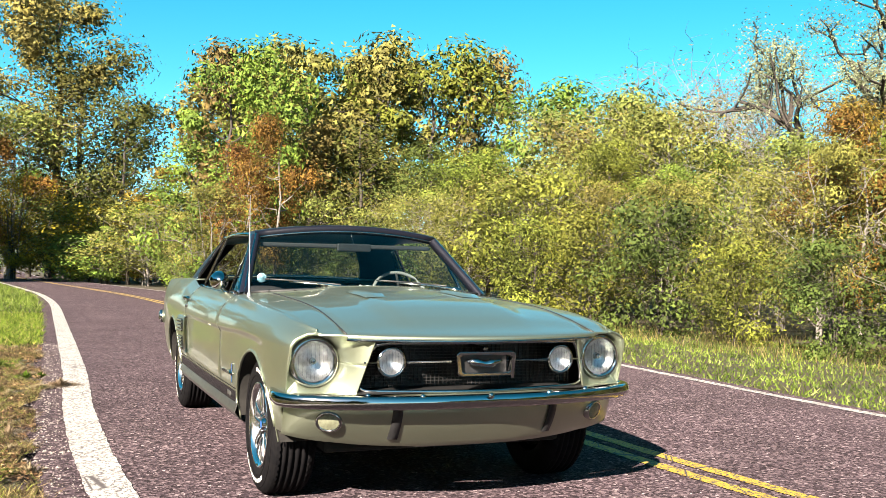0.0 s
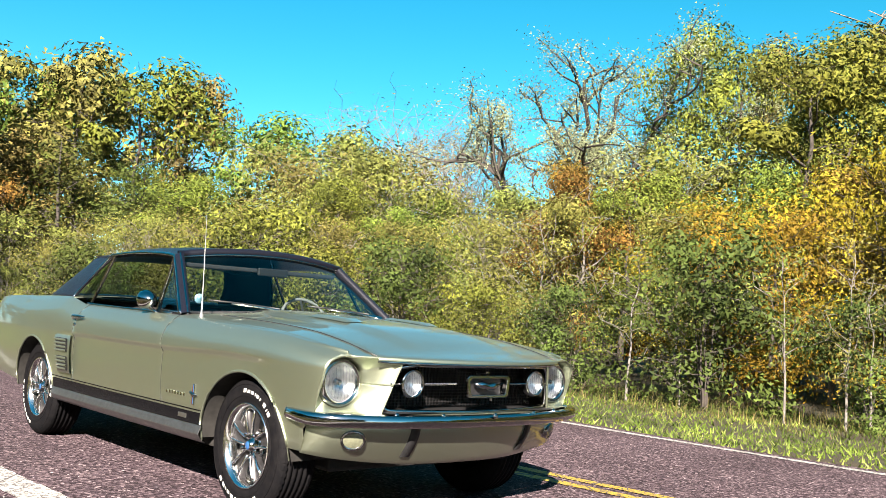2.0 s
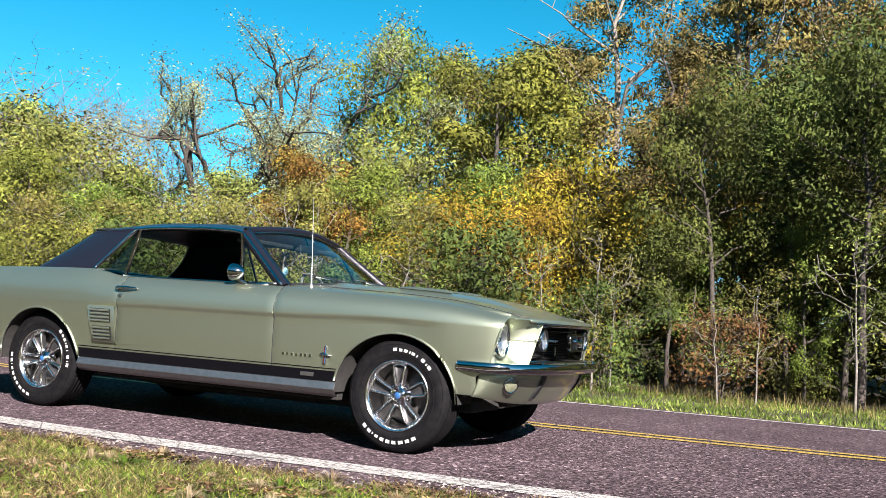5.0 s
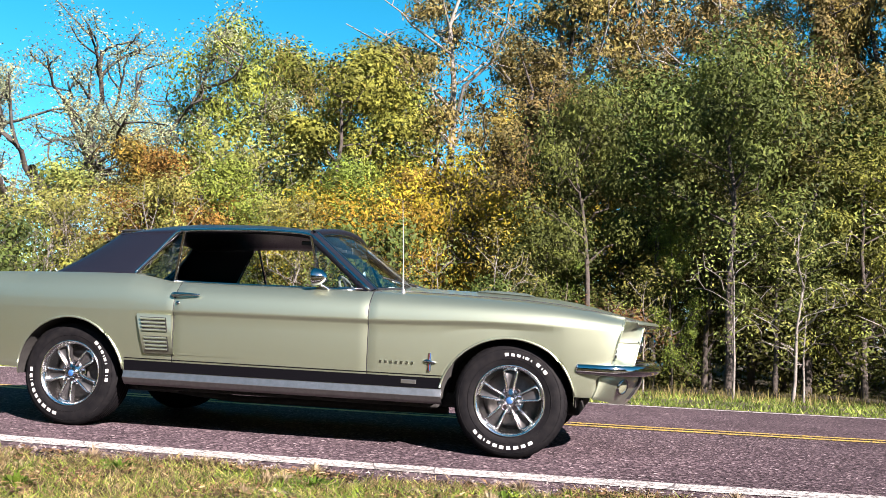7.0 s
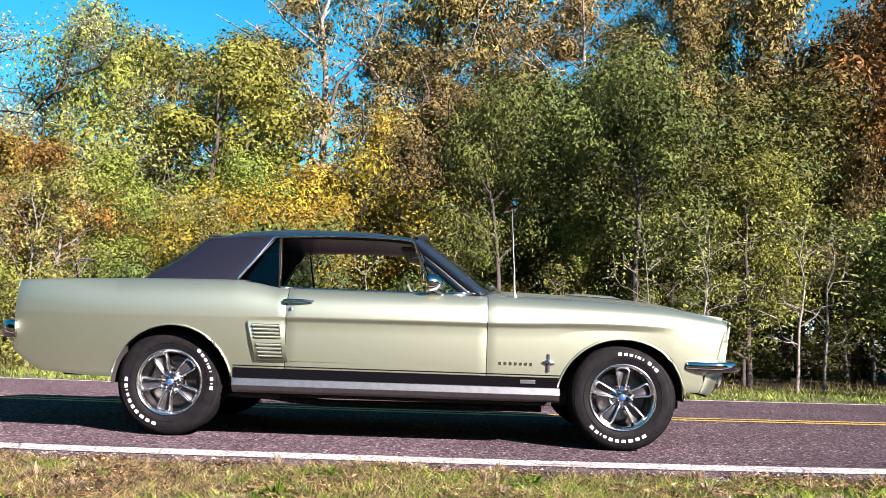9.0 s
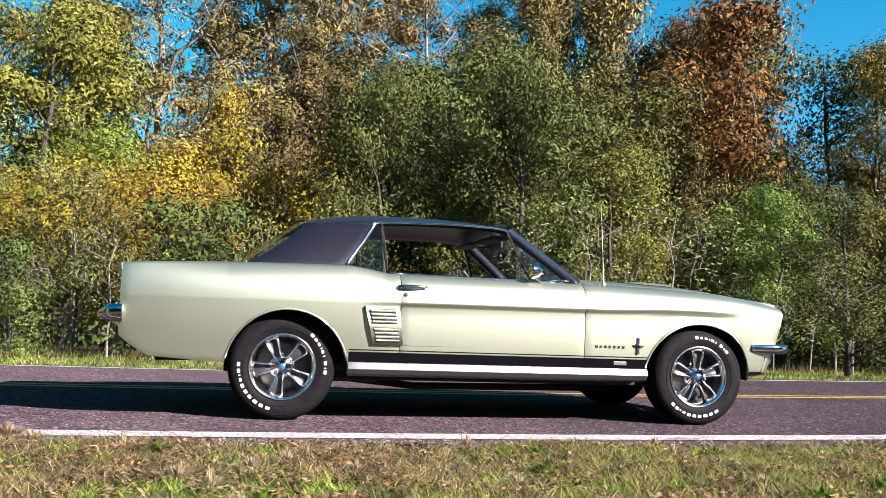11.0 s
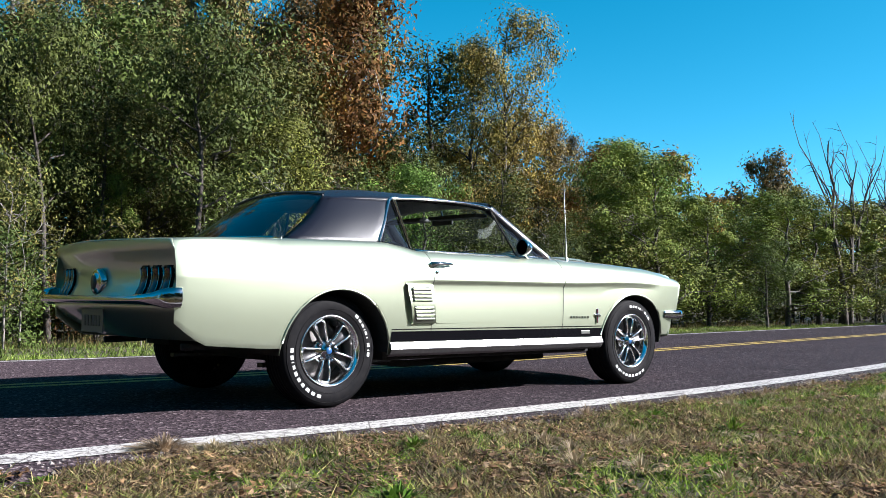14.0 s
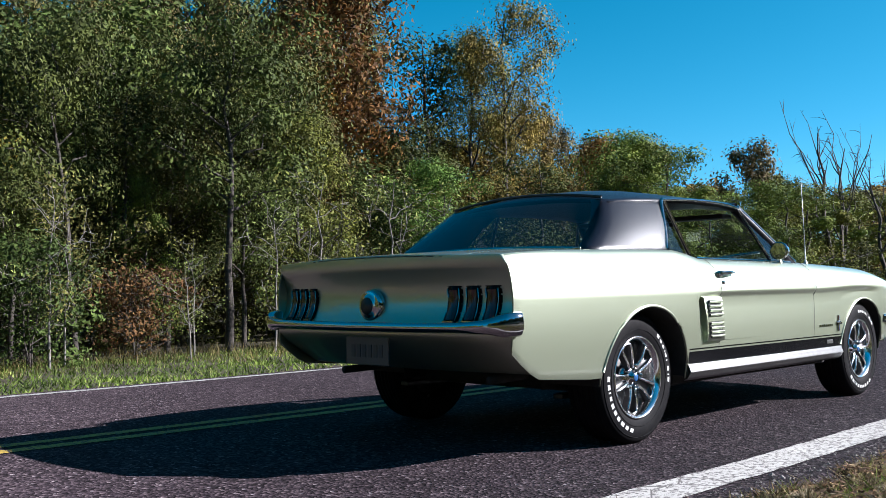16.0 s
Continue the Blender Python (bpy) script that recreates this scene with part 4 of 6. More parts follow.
def lathe(name, profile, centre, mat, parent=None, label="", axis="y", segs=48, side=-1):
    """profile: (radius, depth along the axis) turned round an axis through centre. side: the way that depth counts."""
    c = Vector(centre)
    verts = []
    for r, d in profile:
        for k in range(segs):
            w = 2 * math.pi * k / segs
            a, b = r * math.cos(w), r * math.sin(w)
            verts.append(c + (Vector((a, side * d, b)) if axis == "y" else Vector((side * d, a, b))))
    return piece(name, verts, grid_faces(len(profile), segs, True), mat, parent, label)


# ---- the car: main curves ----
AXLE_F, AXLE_R, HUB_Z = 2.743, 0.0, 0.325
half_width = curve_of([-1.0, -0.9, -0.6, -0.2, 0.3, 0.8, 1.4, 2.0, 2.5, 3.0, 3.2, 3.34, 3.43],
                      [0.836, 0.849, 0.871, 0.885, 0.892, 0.893, 0.890, 0.882, 0.874, 0.860, 0.848, 0.832, 0.812])
shoulder = curve_of([-1.0, -0.9, -0.6, -0.1, 0.36, 0.50, 0.66, 1.2, 1.88, 2.1, 2.6, 2.93, 3.27, 3.45, 3.62],
                    [0.906, 0.917, 0.934, 0.949, 0.955, 0.940, 0.914, 0.909, 0.905, 0.900, 0.886, 0.870, 0.832, 0.800, 0.776])
crease = curve_of([-1.0, 0.0, 1.0, 2.0, 2.6, 3.34], [0.72, 0.725, 0.735, 0.740, 0.755, 0.745])
sculpt = curve_of([-1.0, 0.45, 0.75, 2.7, 3.1, 3.34], [0.0, 0.0, 0.024, 0.022, 0.0, 0.0])
crown = curve_of([-1.1, -0.3, 0.5, 1.9, 2.6, 3.2, 3.62], [0.020, 0.025, 0.03, 0.046, 0.046, 0.032, 0.022])


def side_y(x, z):
    """Half the body's width at a height."""
    zc, zt = crease(x), shoulder(x)
    if z >= zc:
        k = min(1.0, (z - zc) / (zt - zc))
        inset = 0.018 * k + 0.085 * k ** 3 * (1 - 0.6 * max(0.0, min(1.0, (-0.35 - x) / 0.5)))
    else:
        t = zc - z
        inset = sculpt(x) * min(1, t / 0.03) * (1 - min(1, t / 0.38)) + 0.052 * (t / 0.45) ** 2
    return half_width(x) - inset


def top_z(x, y):
    e = side_y(x, shoulder(x))
    k = min(1.0, abs(y) / e)
    rise = 0.016 * max(0, min(1, (0.36 - abs(y)) / 0.05)) if 2.0 < x < 3.5 else 0.0
    return shoulder(x) + crown(x) * (1 - k * k) + rise * min(1, max(0, (3.5 - x) / 0.4))


def lip_x(y):
    return 3.615 - 0.35 * y * y


def lower_edge(x):
    for cx, a in ((AXLE_R + 0.02, 0.368), (AXLE_F - 0.008, 0.398)):
        if abs(x - cx) < a:
            return 0.30 + 0.372 * math.sqrt(1 - ((x - cx) / a) ** 2)
    if x < -0.3:
        return 0.345 + max(0, -0.43 - x) * 0.07 + 1.0 * max(0, -0.78 - x) ** 1.3
    if x > 3.1:
        return 0.365
    return 0.29


def stations(x0, x1, step=0.06):
    xs = [x0 + (x1 - x0) * i / max(1, round((x1 - x0) / step)) for i in range(max(1, round((x1 - x0) / step)) + 1)]
    for cx, a in ((AXLE_R + 0.02, 0.368), (AXLE_F - 0.008, 0.398)):
        for i in range(25):
            xs.append(cx - a * math.cos(math.pi * i / 24) * 0.9999)
        xs += [cx - a * 1.0001, cx + a * 1.0001]
    return sorted(v for v in set(round(v, 5) for v in xs) if x0 <= v <= x1)


def nose_reach(z):
    """How far the fender's front edge leans forward at a height; under the bumper it stands back."""
    k = min(1.0, max(0.0, (z - 0.50) / 0.30))
    under = min(1.0, max(0.0, (0.535 - z) / 0.06))
    return 0.075 * k * k * (3 - 2 * k) - 0.085 * under


def side_panel(name, x0, x1, s, parent, label=""):
    P = []
    for x in stations(x0, x1):
        lo, zc, zt = lower_edge(x), crease(x), shoulder(x)
        zs = [lo + (zc - 0.03 - lo) * k / 7 for k in range(8)] + [zc - 0.018, zc - 0.007, zc, zc + 0.008]
        zs += [zc + (zt - zc) * k for k in (0.2, 0.4, 0.58, 0.72, 0.84, 0.93, 1.0)]
        ahead = [x + max(0.0, x - 3.1) / 0.24 * nose_reach(z) for z in zs]
        P.append([(q, s * side_y(q, z), z) for q, z in zip(ahead, zs)])
    return sheet(name, P, PAINT, parent, label, (0, s, 0), 0.008)


def tail_x(y):
    return -1.055 + 0.085 * (y / 0.79) ** 2


def tail_edge(y):
    return tail_x(y) + 0.002


def top_strip(name, xs, inner, s, parent, front=None, back=None):
    """From the shoulder inwards to a seam."""
    P = []
    for x in xs:
        e = side_y(x, shoulder(x))
        row = []
        for k in range(6):
            y = e + (inner - e) * k / 5
            xx = min(x, front(y)) if front else x
            xx = max(xx, back(y)) if back else xx
            row.append((xx, s * y, top_z(xx, y)))
        P.append(row)
    return sheet(name, P, PAINT, parent, "", (0, 0, 1), 0.008)


car = new("car")
tagged(car, "vintage pale lime-gold coupe with black vinyl roof parked on road", "car")

for s in (-1, 1):
    quarter = side_panel("quarter_panel", -0.955, 0.700, s, car)
    top_strip("quarter_top", [-1.03 + 0.05 * i for i in range(30)], 0.60, s, quarter, None, tail_edge)
    door = side_panel("door", 0.706, 1.912, s, car)
    fender = side_panel("front_fender", 1.918, 3.34, s, car)
    top_strip("fender_top", [1.918 + 0.05 * i for i in range(35)], 0.602, s, fender, lip_x)
    # wheel arches: rolled lip and dark housing
    for cx, a, own in ((AXLE_R + 0.02, 0.368, quarter), (AXLE_F - 0.008, 0.398, fender)):
        arc = []
        for i in range(33):
            w = math.pi * i / 32
            x, z = cx - a * math.cos(w), 0.30 + 0.372 * math.sin(w)
            arc.append((x, s * side_y(x, z), z))
        rod("arch_lip", [(x, y + s * 0.001, z) for x, y, z in arc if z > 0.352], 0.007, PAINT, own, "", 6)
        sheet("wheel_housing", [[(x, y - s * d, z + 0.004) for x, y, z in arc] for d in (0.006, 0.10, 0.22, 0.34)], CARPET, own, "matt black wheel housing")
        sheet("housing_back", [[(x, y - s * 0.34, z + 0.004) for x, y, z in arc], [(x, y - s * 0.35, 0.27) for x, y, z in arc]], CARPET, own, "matt black wall behind the wheel")
    # black stripe, pinstripe and ribbed rocker moulding
    xs = [0.392 + 0.0655 * i for i in range(31)]
    sheet("rocker_stripe", [[(x, s * (side_y(x, z) + 0.0025), z) for z in (0.366, 0.385, 0.405, 0.427)] for x in xs], GLOSS_BLACK, car, "gloss black stripe along the sill", (0, s, 0))
    sheet("pinstripe", [[(x, s * (side_y(x, z) + 0.0025), z) for z in (0.437, 0.4425)] for x in xs], GLOSS_BLACK, car, "thin black pinstripe", (0, s, 0))
    prof = [(0.003, 0.364), (0.006, 0.362), (0.014, 0.346), (0.021, 0.334), (0.027, 0.324), (0.028, 0.320), (0.022, 0.314), (0.018, 0.300), (0.008, 0.288), (-0.010, 0.278)]
    sheet("rocker_moulding", [[(x, s * (side_y(x, max(z, 0.30)) + o), z) for o, z in prof] for x in xs], BRUSHED, car, "ribbed satin metal sill moulding", (0, s, 0), 0.004)
    box("rocker_badge", 2.12, 2.21, s * (side_y(2.16, 0.395) + 0.001), s * (side_y(2.16, 0.395) + 0.006), 0.386, 0.410, BRUSHED, car, "small metal badge on the stripe", 0.002)
    # side scoop with louvres
    frame_pts = [(0.475, 0.712), (0.690, 0.712), (0.722, 0.470), (0.535, 0.470)]

    def scoop_pt(u, v, lift):
        a = Vector((*frame_pts[0], 0)).lerp(Vector((*frame_pts[1], 0)), u)
        b = Vector((*frame_pts[3], 0)).lerp(Vector((*frame_pts[2], 0)), u)
        q = a.lerp(b, v)
        return (q.x, s * (side_y(q.x, q.y) + lift), q.y)
    sheet("side_scoop", [[scoop_pt(u, v, l) for v, l in ((0, 0.0), (0.03, 0.020), (0.5, 0.026), (0.97, 0.022), (1, 0.0))] for u in (0, 0.05, 0.5, 0.94, 1.0)], PAINT, quarter, "body-coloured side scoop with two rows of louvres", (0, s, 0))
    for blockno in (0, 1):
        v0 = 0.08 + 0.47 * blockno
        sheet("louvre_recess", [[scoop_pt(u, v, 0.028) for v in (v0, v0 + 0.36)] for u in (0.12, 0.88)], BLACK, quarter, "dark louvre opening", (0, s, 0))
        for k in range(4):
            v = v0 + 0.02 + 0.094 * k
            sheet("louvre", [[scoop_pt(u, v + dv, l) for dv, l in ((0, 0.028), (0.0, 0.040), (0.05, 0.034), (0.05, 0.028))] for u in (0.13, 0.87)], PAINT, quarter, "", (0, s, 0))
    sheet("door_spear", [[(0.74 + 0.08 * i, s * (side_y(0.74 + 0.08 * i, z) + 0.004 * (1 - i / 7)), z) for z in (0.486, 0.474)] for i in range(8)], PAINT, door, "", (0, s, 0))
    # black rods put the shade of the door gaps in as colour
    for gap_x, own in ((0.703, door), (1.915, fender)):
        rod("panel_gap", [(gap_x, s * (side_y(gap_x, z) - 0.0035), z) for z in [0.30 + (shoulder(gap_x) - 0.30) * k / 24 for k in range(25)]], 0.0042, BLACK, own, "black rod for the shade in the gap beside the door", 6)
    # door handle, lock, lettering and fender ornament
    hy = side_y(0.76, 0.835)
    handle = rod("door_handle", smooth_path([(0.685, s * (hy + 0.004), 0.832), (0.705, s * (hy + 0.028), 0.836), (0.78, s * (hy + 0.032), 0.838), (0.865, s * (hy + 0.018), 0.837)], 4), [0.012, 0.012, 0.012, 0.012, 0.012, 0.012, 0.011, 0.011, 0.010, 0.009, 0.008, 0.007, 0.005], CHROME, door, "chrome push-button door handle")
    lathe("push_button", [(0.0, 0.03), (0.013, 0.03), (0.015, 0.0)], (0.705, s * hy, 0.832), CHROME, handle, "", "y", 14, s)
    lathe("lock_barrel", [(0.0, 0.008), (0.010, 0.008), (0.012, 0.0)], (0.728, s * side_y(0.728, 0.785), 0.785), CHROME, door, "", "y", 14, s)
    for i in range(7):
        x = 1.99 + 0.031 * i
        y = side_y(x, 0.505)
        box("nameplate_letter", x, x + 0.014, s * y, s * (y + 0.005), 0.497, 0.513, CHROME, fender, "", 0.001)
    ey = side_y(2.285, 0.515)
    orn = box("fender_ornament", 2.276, 2.294, s * ey, s * (ey + 0.008), 0.462, 0.568, CHROME, fender, "plain chrome and enamel fender ornament", 0.003)
    box("enamel_bar", 2.279, 2.284, s * (ey + 0.008), s * (ey + 0.010), 0.467, 0.563, BADGE_RED, orn, "", 0.0005)
    box("enamel_bar", 2.286, 2.291, s * (ey + 0.008), s * (ey + 0.010), 0.467, 0.563, BADGE_BLUE, orn, "", 0.0005)
    rod("ornament_wing", [(2.252, s * (ey + 0.006), 0.520), (2.27, s * (ey + 0.013), 0.524), (2.30, s * (ey + 0.013), 0.515), (2.325, s * (ey + 0.006), 0.512)], [0.004, 0.009, 0.010, 0.003], CHROME, orn)
    # door cap, sill of the window
    rod("belt_moulding", [(0.64 + 0.105 * i, s * (side_y(0.64 + 0.105 * i, shoulder(0.64 + 0.105 * i)) - 0.012), shoulder(0.64 + 0.105 * i) + 0.004) for i in range(12)], 0.007, CHROME, door)

# hood, cowl and deck
hood_rows = []
for i in range(29):
    t = i / 28
    row = []
    for j in range(25):
        y = -0.598 + 1.196 * j / 24
        x = 2.03 + (lip_x(y) - 0.004 - 2.03) * t
        row.append((x, y, top_z(x, y)))
    hood_rows.append(row)
hood_rows.append([(x + 0.010, y, z - 0.010) for x, y, z in hood_rows[-1]])
hood_rows.append([(x - 0.004, y, z - 0.012) for x, y, z in hood_rows[-1]])
hood = sheet("hood", hood_rows, PAINT, car, "long metallic hood with a raised centre", (0, 0, 1), 0.01)
for s in (-1, 1):
    sheet("hood_louvre", [[(2.45 + 0.06 * i, s * y, top_z(2.45 + 0.06 * i, y) + 0.003 + (0.012 if 0 < i < 6 and k in (1, 2) else 0)) for k, y in enumerate((0.20, 0.215, 0.30, 0.315))] for i in range(7)], PAINT, hood, "", (0, 0, 1))
rod("hood_lip_trim", [(lip_x(y) + 0.003, y, top_z(lip_x(y), y) - 0.022) for y in [-0.60 + 0.05 * i for i in range(25)]], 0.006, CHROME, hood, "thin chrome trim along the hood's front edge")


def ws_base(y):
    """Foot of the windscreen."""
    return 1.985 - 0.19 * (y / 0.74) ** 2


cowl = sheet("cowl_panel", [[(ws_base(y) - 0.03 + (2.024 - ws_base(y) + 0.03) * k / 3, y, top_z(2.02, y) + 0.002) for k in range(4)] for y in [-0.70 + 0.07 * i for i in range(21)]], PAINT, car, "", (0, 0, 1), 0.01)
for k in range(22):
    y = -0.46 + 0.044 * k
    box("cowl_slot", ws_base(y) + 0.012, 2.012, y - 0.008, y + 0.008, top_z(2.02, y) + 0.0025, top_z(2.02, y) + 0.005, BLACK, cowl, "", 0)


deck_rows = [[(tail_x(y) + (-0.20 - tail_x(y)) * i / 14, y, top_z(tail_x(y) + (-0.20 - tail_x(y)) * i / 14, y)) for y in [-0.60 + 0.06 * j for j in range(21)]] for i in range(15)]
sheet("trunk_lid", deck_rows, PAINT, car, "broad flat trunk lid in body colour", (0, 0, 1), 0.01)
sheet("parcel_shelf", [[(-0.22 + 0.10 * i, y, 0.952) for y in (-0.62, 0, 0.62)] for i in range(5)], DARK_IN, car, "black shelf behind the rear seat", (0, 0, 1))

# rear panel, lamps and bumper
rear_zs = [0.385 + 0.0245 * k for k in range(21)] + [1.0]


def rear_pt(y, z, lift=0.0):
    hollow = 0.062 * math.sin(math.pi * min(1, max(0, (z - 0.58) / 0.30))) if 0.58 < z < 0.88 else 0
    under = 2.3 * max(0, 0.56 - z) ** 1.3
    return (tail_x(y) + hollow + under - lift, y, z)


REAR_HALF = [0.88 * k / 12 for k in range(1, 12)] + [0.862, 0.876, 0.88, 0.91, 0.94, 0.97, 1.0]
REAR_ROW = [-q for q in reversed(REAR_HALF)] + [0.0] + REAR_HALF
P = []
for z in rear_zs:
    ye = side_y(-0.955, z)
    inner_y = ye * 0.990
    row = []
    for q in REAR_ROW:
        sg = 1 if q > 0 else -1
        if abs(q) < 0.88:
            x, y, zz = rear_pt(q / 0.88 * inner_y, z)
        else:
            k = (abs(q) - 0.88) / 0.12
            x0 = rear_pt(inner_y, z)[0]
            x1 = max(-0.955, x0)
            y = sg * (inner_y + (ye - inner_y) * math.sin(k * math.pi / 2))
            x = x0 + (x1 - x0) * (1 - math.cos(k * math.pi / 2))
        row.append((x, y, max(lower_edge(-0.955) if abs(q) > 0.93 else 0.0, min(z, top_z(min(-0.95, x), y) - 0.001))))
    P.append(row)
rear = sheet("rear_panel", P, PAINT, car, "concave rear panel in body colour", (-1, 0, 0), 0.008)
for s in (-1, 1):
    for k in range(3):
        y = s * (0.51 + 0.10 * k)
        b = sheet("tail_lamp", [[rear_pt(y + dy, z, 0.012 if abs(dy) < 0.03 and 0.62 < z < 0.775 else 0.0) for z in (0.612, 0.622, 0.66, 0.70, 0.74, 0.770, 0.780)] for dy in (-0.040, -0.031, -0.029, 0.029, 0.031, 0.040)], GLOSS_BLACK, rear, "tail lamp in a dark frame", (-1, 0, 0))
        rod("lamp_foot", [rear_pt(y - 0.026, 0.622, 0.020), rear_pt(y + 0.026, 0.622, 0.020)], 0.007, CHROME, b, "bright foot of the lamp frame")
        for e in (-0.030, 0.030):
            rod("lamp_edge", [rear_pt(y + e, z, 0.014) for z in (0.625, 0.67, 0.72, 0.768)], 0.003, CHROME, b)
        sheet("red_lens", [[rear_pt(y + dy, z, 0.016 + 0.006 * (1 - (dy / 0.022) ** 2)) for z in (0.632, 0.66, 0.70, 0.74, 0.762)] for dy in (-0.022, -0.011, 0, 0.011, 0.022)], RED_LENS, b, "dark red lens", (-1, 0, 0))
gx = rear_pt(0, 0.692)[0]
cap = lathe("fuel_cap", [(0.0, 0.045), (0.05, 0.042), (0.058, 0.030), (0.066, 0.034), (0.078, 0.022), (0.082, 0.0)], (gx, 0, 0.692), CHROME, rear, "round chrome fuel cap", "x", 36, -1)
lathe("cap_centre", [(0.0, 0.047), (0.040, 0.046), (0.042, 0.040)], (gx, 0, 0.692), BLACK, cap, "", "x", 24, -1)
blade = [(0.000, 0.046), (0.022, 0.048), (0.032, 0.042), (0.037, 0.026), (0.040, 0.004), (0.038, -0.018), (0.030, -0.036), (0.016, -0.046), (0.0, -0.048), (-0.012, -0.040), (-0.012, 0.040)]
rear_path = smooth_path([(-0.935, -0.842, 0.614), (-0.965, -0.838, 0.613), (-1.010, -0.805, 0.609), (-1.055, -0.70, 0.602), (-1.085, -0.40, 0.598), (-1.095, 0, 0.597),
                         (-1.085, 0.40, 0.598), (-1.055, 0.70, 0.602), (-1.010, 0.805, 0.609), (-0.965, 0.838, 0.613), (-0.935, 0.842, 0.614)], 6)
rear_tall = curve_of([0.0, 0.60, 0.76, 0.84, 0.90], [0.46, 0.46, 0.66, 1.10, 1.10])
rear_bumper = sweep("rear_bumper", [Vector(p) for p in reversed(rear_path)], blade, CHROME, car, "slim wrapped chrome rear bumper", lambda p: rear_tall(abs(p.y)))
plate = box("licence_plate", -1.045, -1.038, -0.152, 0.152, 0.415, 0.545, PLATE, car, "pale licence plate with plain bars", 0.002)
for k in range(6):
    box("plate_bar", -1.0475, -1.0445, -0.115 + 0.04 * k, -0.090 + 0.04 * k, 0.45, 0.51, BARS, plate, "", 0)
for s in (-1, 1):
    rod("exhaust_tip", [(-0.50, s * 0.52, 0.355), (-0.65, s * 0.52, 0.350), (-0.76, s * 0.52, 0.348)], 0.020, CARPET, car, "dark matt exhaust tip", 14)

# front: headlamp panels, grille, bumper, valance
bezel_x = curve_of([0.43, 0.50, 0.56, 0.62, 0.70, 0.79, 0.834], [3.530, 3.505, 3.470, 3.425, 3.392, 3.378, 3.345])
inner_y = lambda z: 0.552 - 0.066 * (z - 0.545) / 0.235
for s in (-1, 1):
    hy0, hz0 = 0.705, 0.677
    rim_pts = []
    for k in range(31):
        y = 0.486 + (side_y(3.415, shoulder(3.415)) - 0.486) * k / 30
        rim_pts.append((lip_x(y) - 0.002, y, top_z(lip_x(y), y) - 0.005))
    for k in range(31):
        z = shoulder(3.415) + (0.545 - shoulder(3.415)) * k / 30
        q = 3.34 + nose_reach(z)
        rim_pts.append((q, side_y(q, z) - 0.001, z))
    for k in range(1, 31):
        y = rim_pts[61][1] + (0.552 - rim_pts[61][1]) * k / 30
        rim_pts.append((bezel_x(y), y, 0.545))
    for k in range(1, 20):
        t = k / 20
        zi = 0.545 + (rim_pts[0][2] - 0.545) * t
        rim_pts.append((bezel_x(0.552) + (lip_x(0.486) - 0.002 - bezel_x(0.552)) * t, inner_y(zi), zi))
    rim_pts.sort(key=lambda p: math.atan2(p[2] - hz0, p[1] - hy0))
    rim_pts.append(rim_pts[0])
    P = []
    for t in (0.0, 0.06, 0.14, 0.25, 0.4, 0.55, 0.7, 0.85, 0.95, 1.0):
        row = []
        for x, y, z in rim_pts:
            a = math.atan2(z - hz0, y - hy0)
            y0, z0 = hy0 + 0.108 * math.cos(a), hz0 + 0.108 * math.sin(a)
            row.append((3.336 + (x - 3.336) * (t ** 0.5), s * (y0 + (y - y0) * t), z0 + (z - z0) * t))
        P.append(row)
    bz = sheet("headlamp_panel", P, PAINT, car, "body-coloured panel round the headlamp", (1, 0, 0), 0.006)
    rod("panel_edge", [(x + 0.001, s * y, z) for x, y, z in rim_pts], 0.003, PAINT, bz, "", 5)
    hc = (3.356, s * 0.705, 0.677)
    lamp = lathe("headlamp", [(0.109, -0.02), (0.109, 0.008), (0.101, 0.020), (0.090, 0.020), (0.084, 0.012), (0.084, -0.01)], hc, CHROME, car, "round headlamp in a chrome ring", "x", 40, 1)
    lathe("reflector", [(0.0, -0.045), (0.03, -0.040), (0.06, -0.026), (0.075, -0.010), (0.085, 0.006)], hc, REFLECTOR, lamp, "silvered lamp bowl", "x", 40, 1)
    lathe("lens", [(0.0, 0.030), (0.03, 0.028), (0.06, 0.021), (0.075, 0.014), (0.085, 0.006)], hc, LENS_GLASS, lamp, "ribbed clear glass lens", "x", 40, 1)
    lathe("bulb_shield", [(0.0, 0.004), (0.012, 0.002), (0.016, -0.030)], hc, CHROME, lamp, "", "x", 16, 1)
    for k in range(9):
        dy = -0.07 + 0.0175 * k
        hh = math.sqrt(max(0, 0.078 ** 2 - dy * dy))
        rod("lens_rib", [(hc[0] + 0.030 - 1.9 * (dy * dy + hh * hh * q * q), hc[1] + dy, hc[2] + hh * q) for q in (-0.95, -0.5, 0, 0.5, 0.95)], 0.0016, LENS_GLASS, lamp, "", 4)
    fc = (3.505, s * 0.408, 0.685)
    fog = lathe("fog_lamp", [(0.042, -0.09), (0.062, -0.03), (0.066, 0.004), (0.062, 0.014), (0.055, 0.012), (0.053, 0.0)], fc, CHROME, car, "round fog lamp with chrome shell in the grille", "x", 36, 1)
    lathe("reflector", [(0.0, -0.03), (0.025, -0.025), (0.042, -0.010), (0.055, 0.004)], fc, REFLECTOR, fog, "silvered lamp bowl", "x", 36, 1)
    lathe("lens", [(0.0, 0.022), (0.025, 0.019), (0.045, 0.010), (0.055, 0.002)], fc, LENS_GLASS, fog, "ribbed clear glass lens", "x", 36, 1)
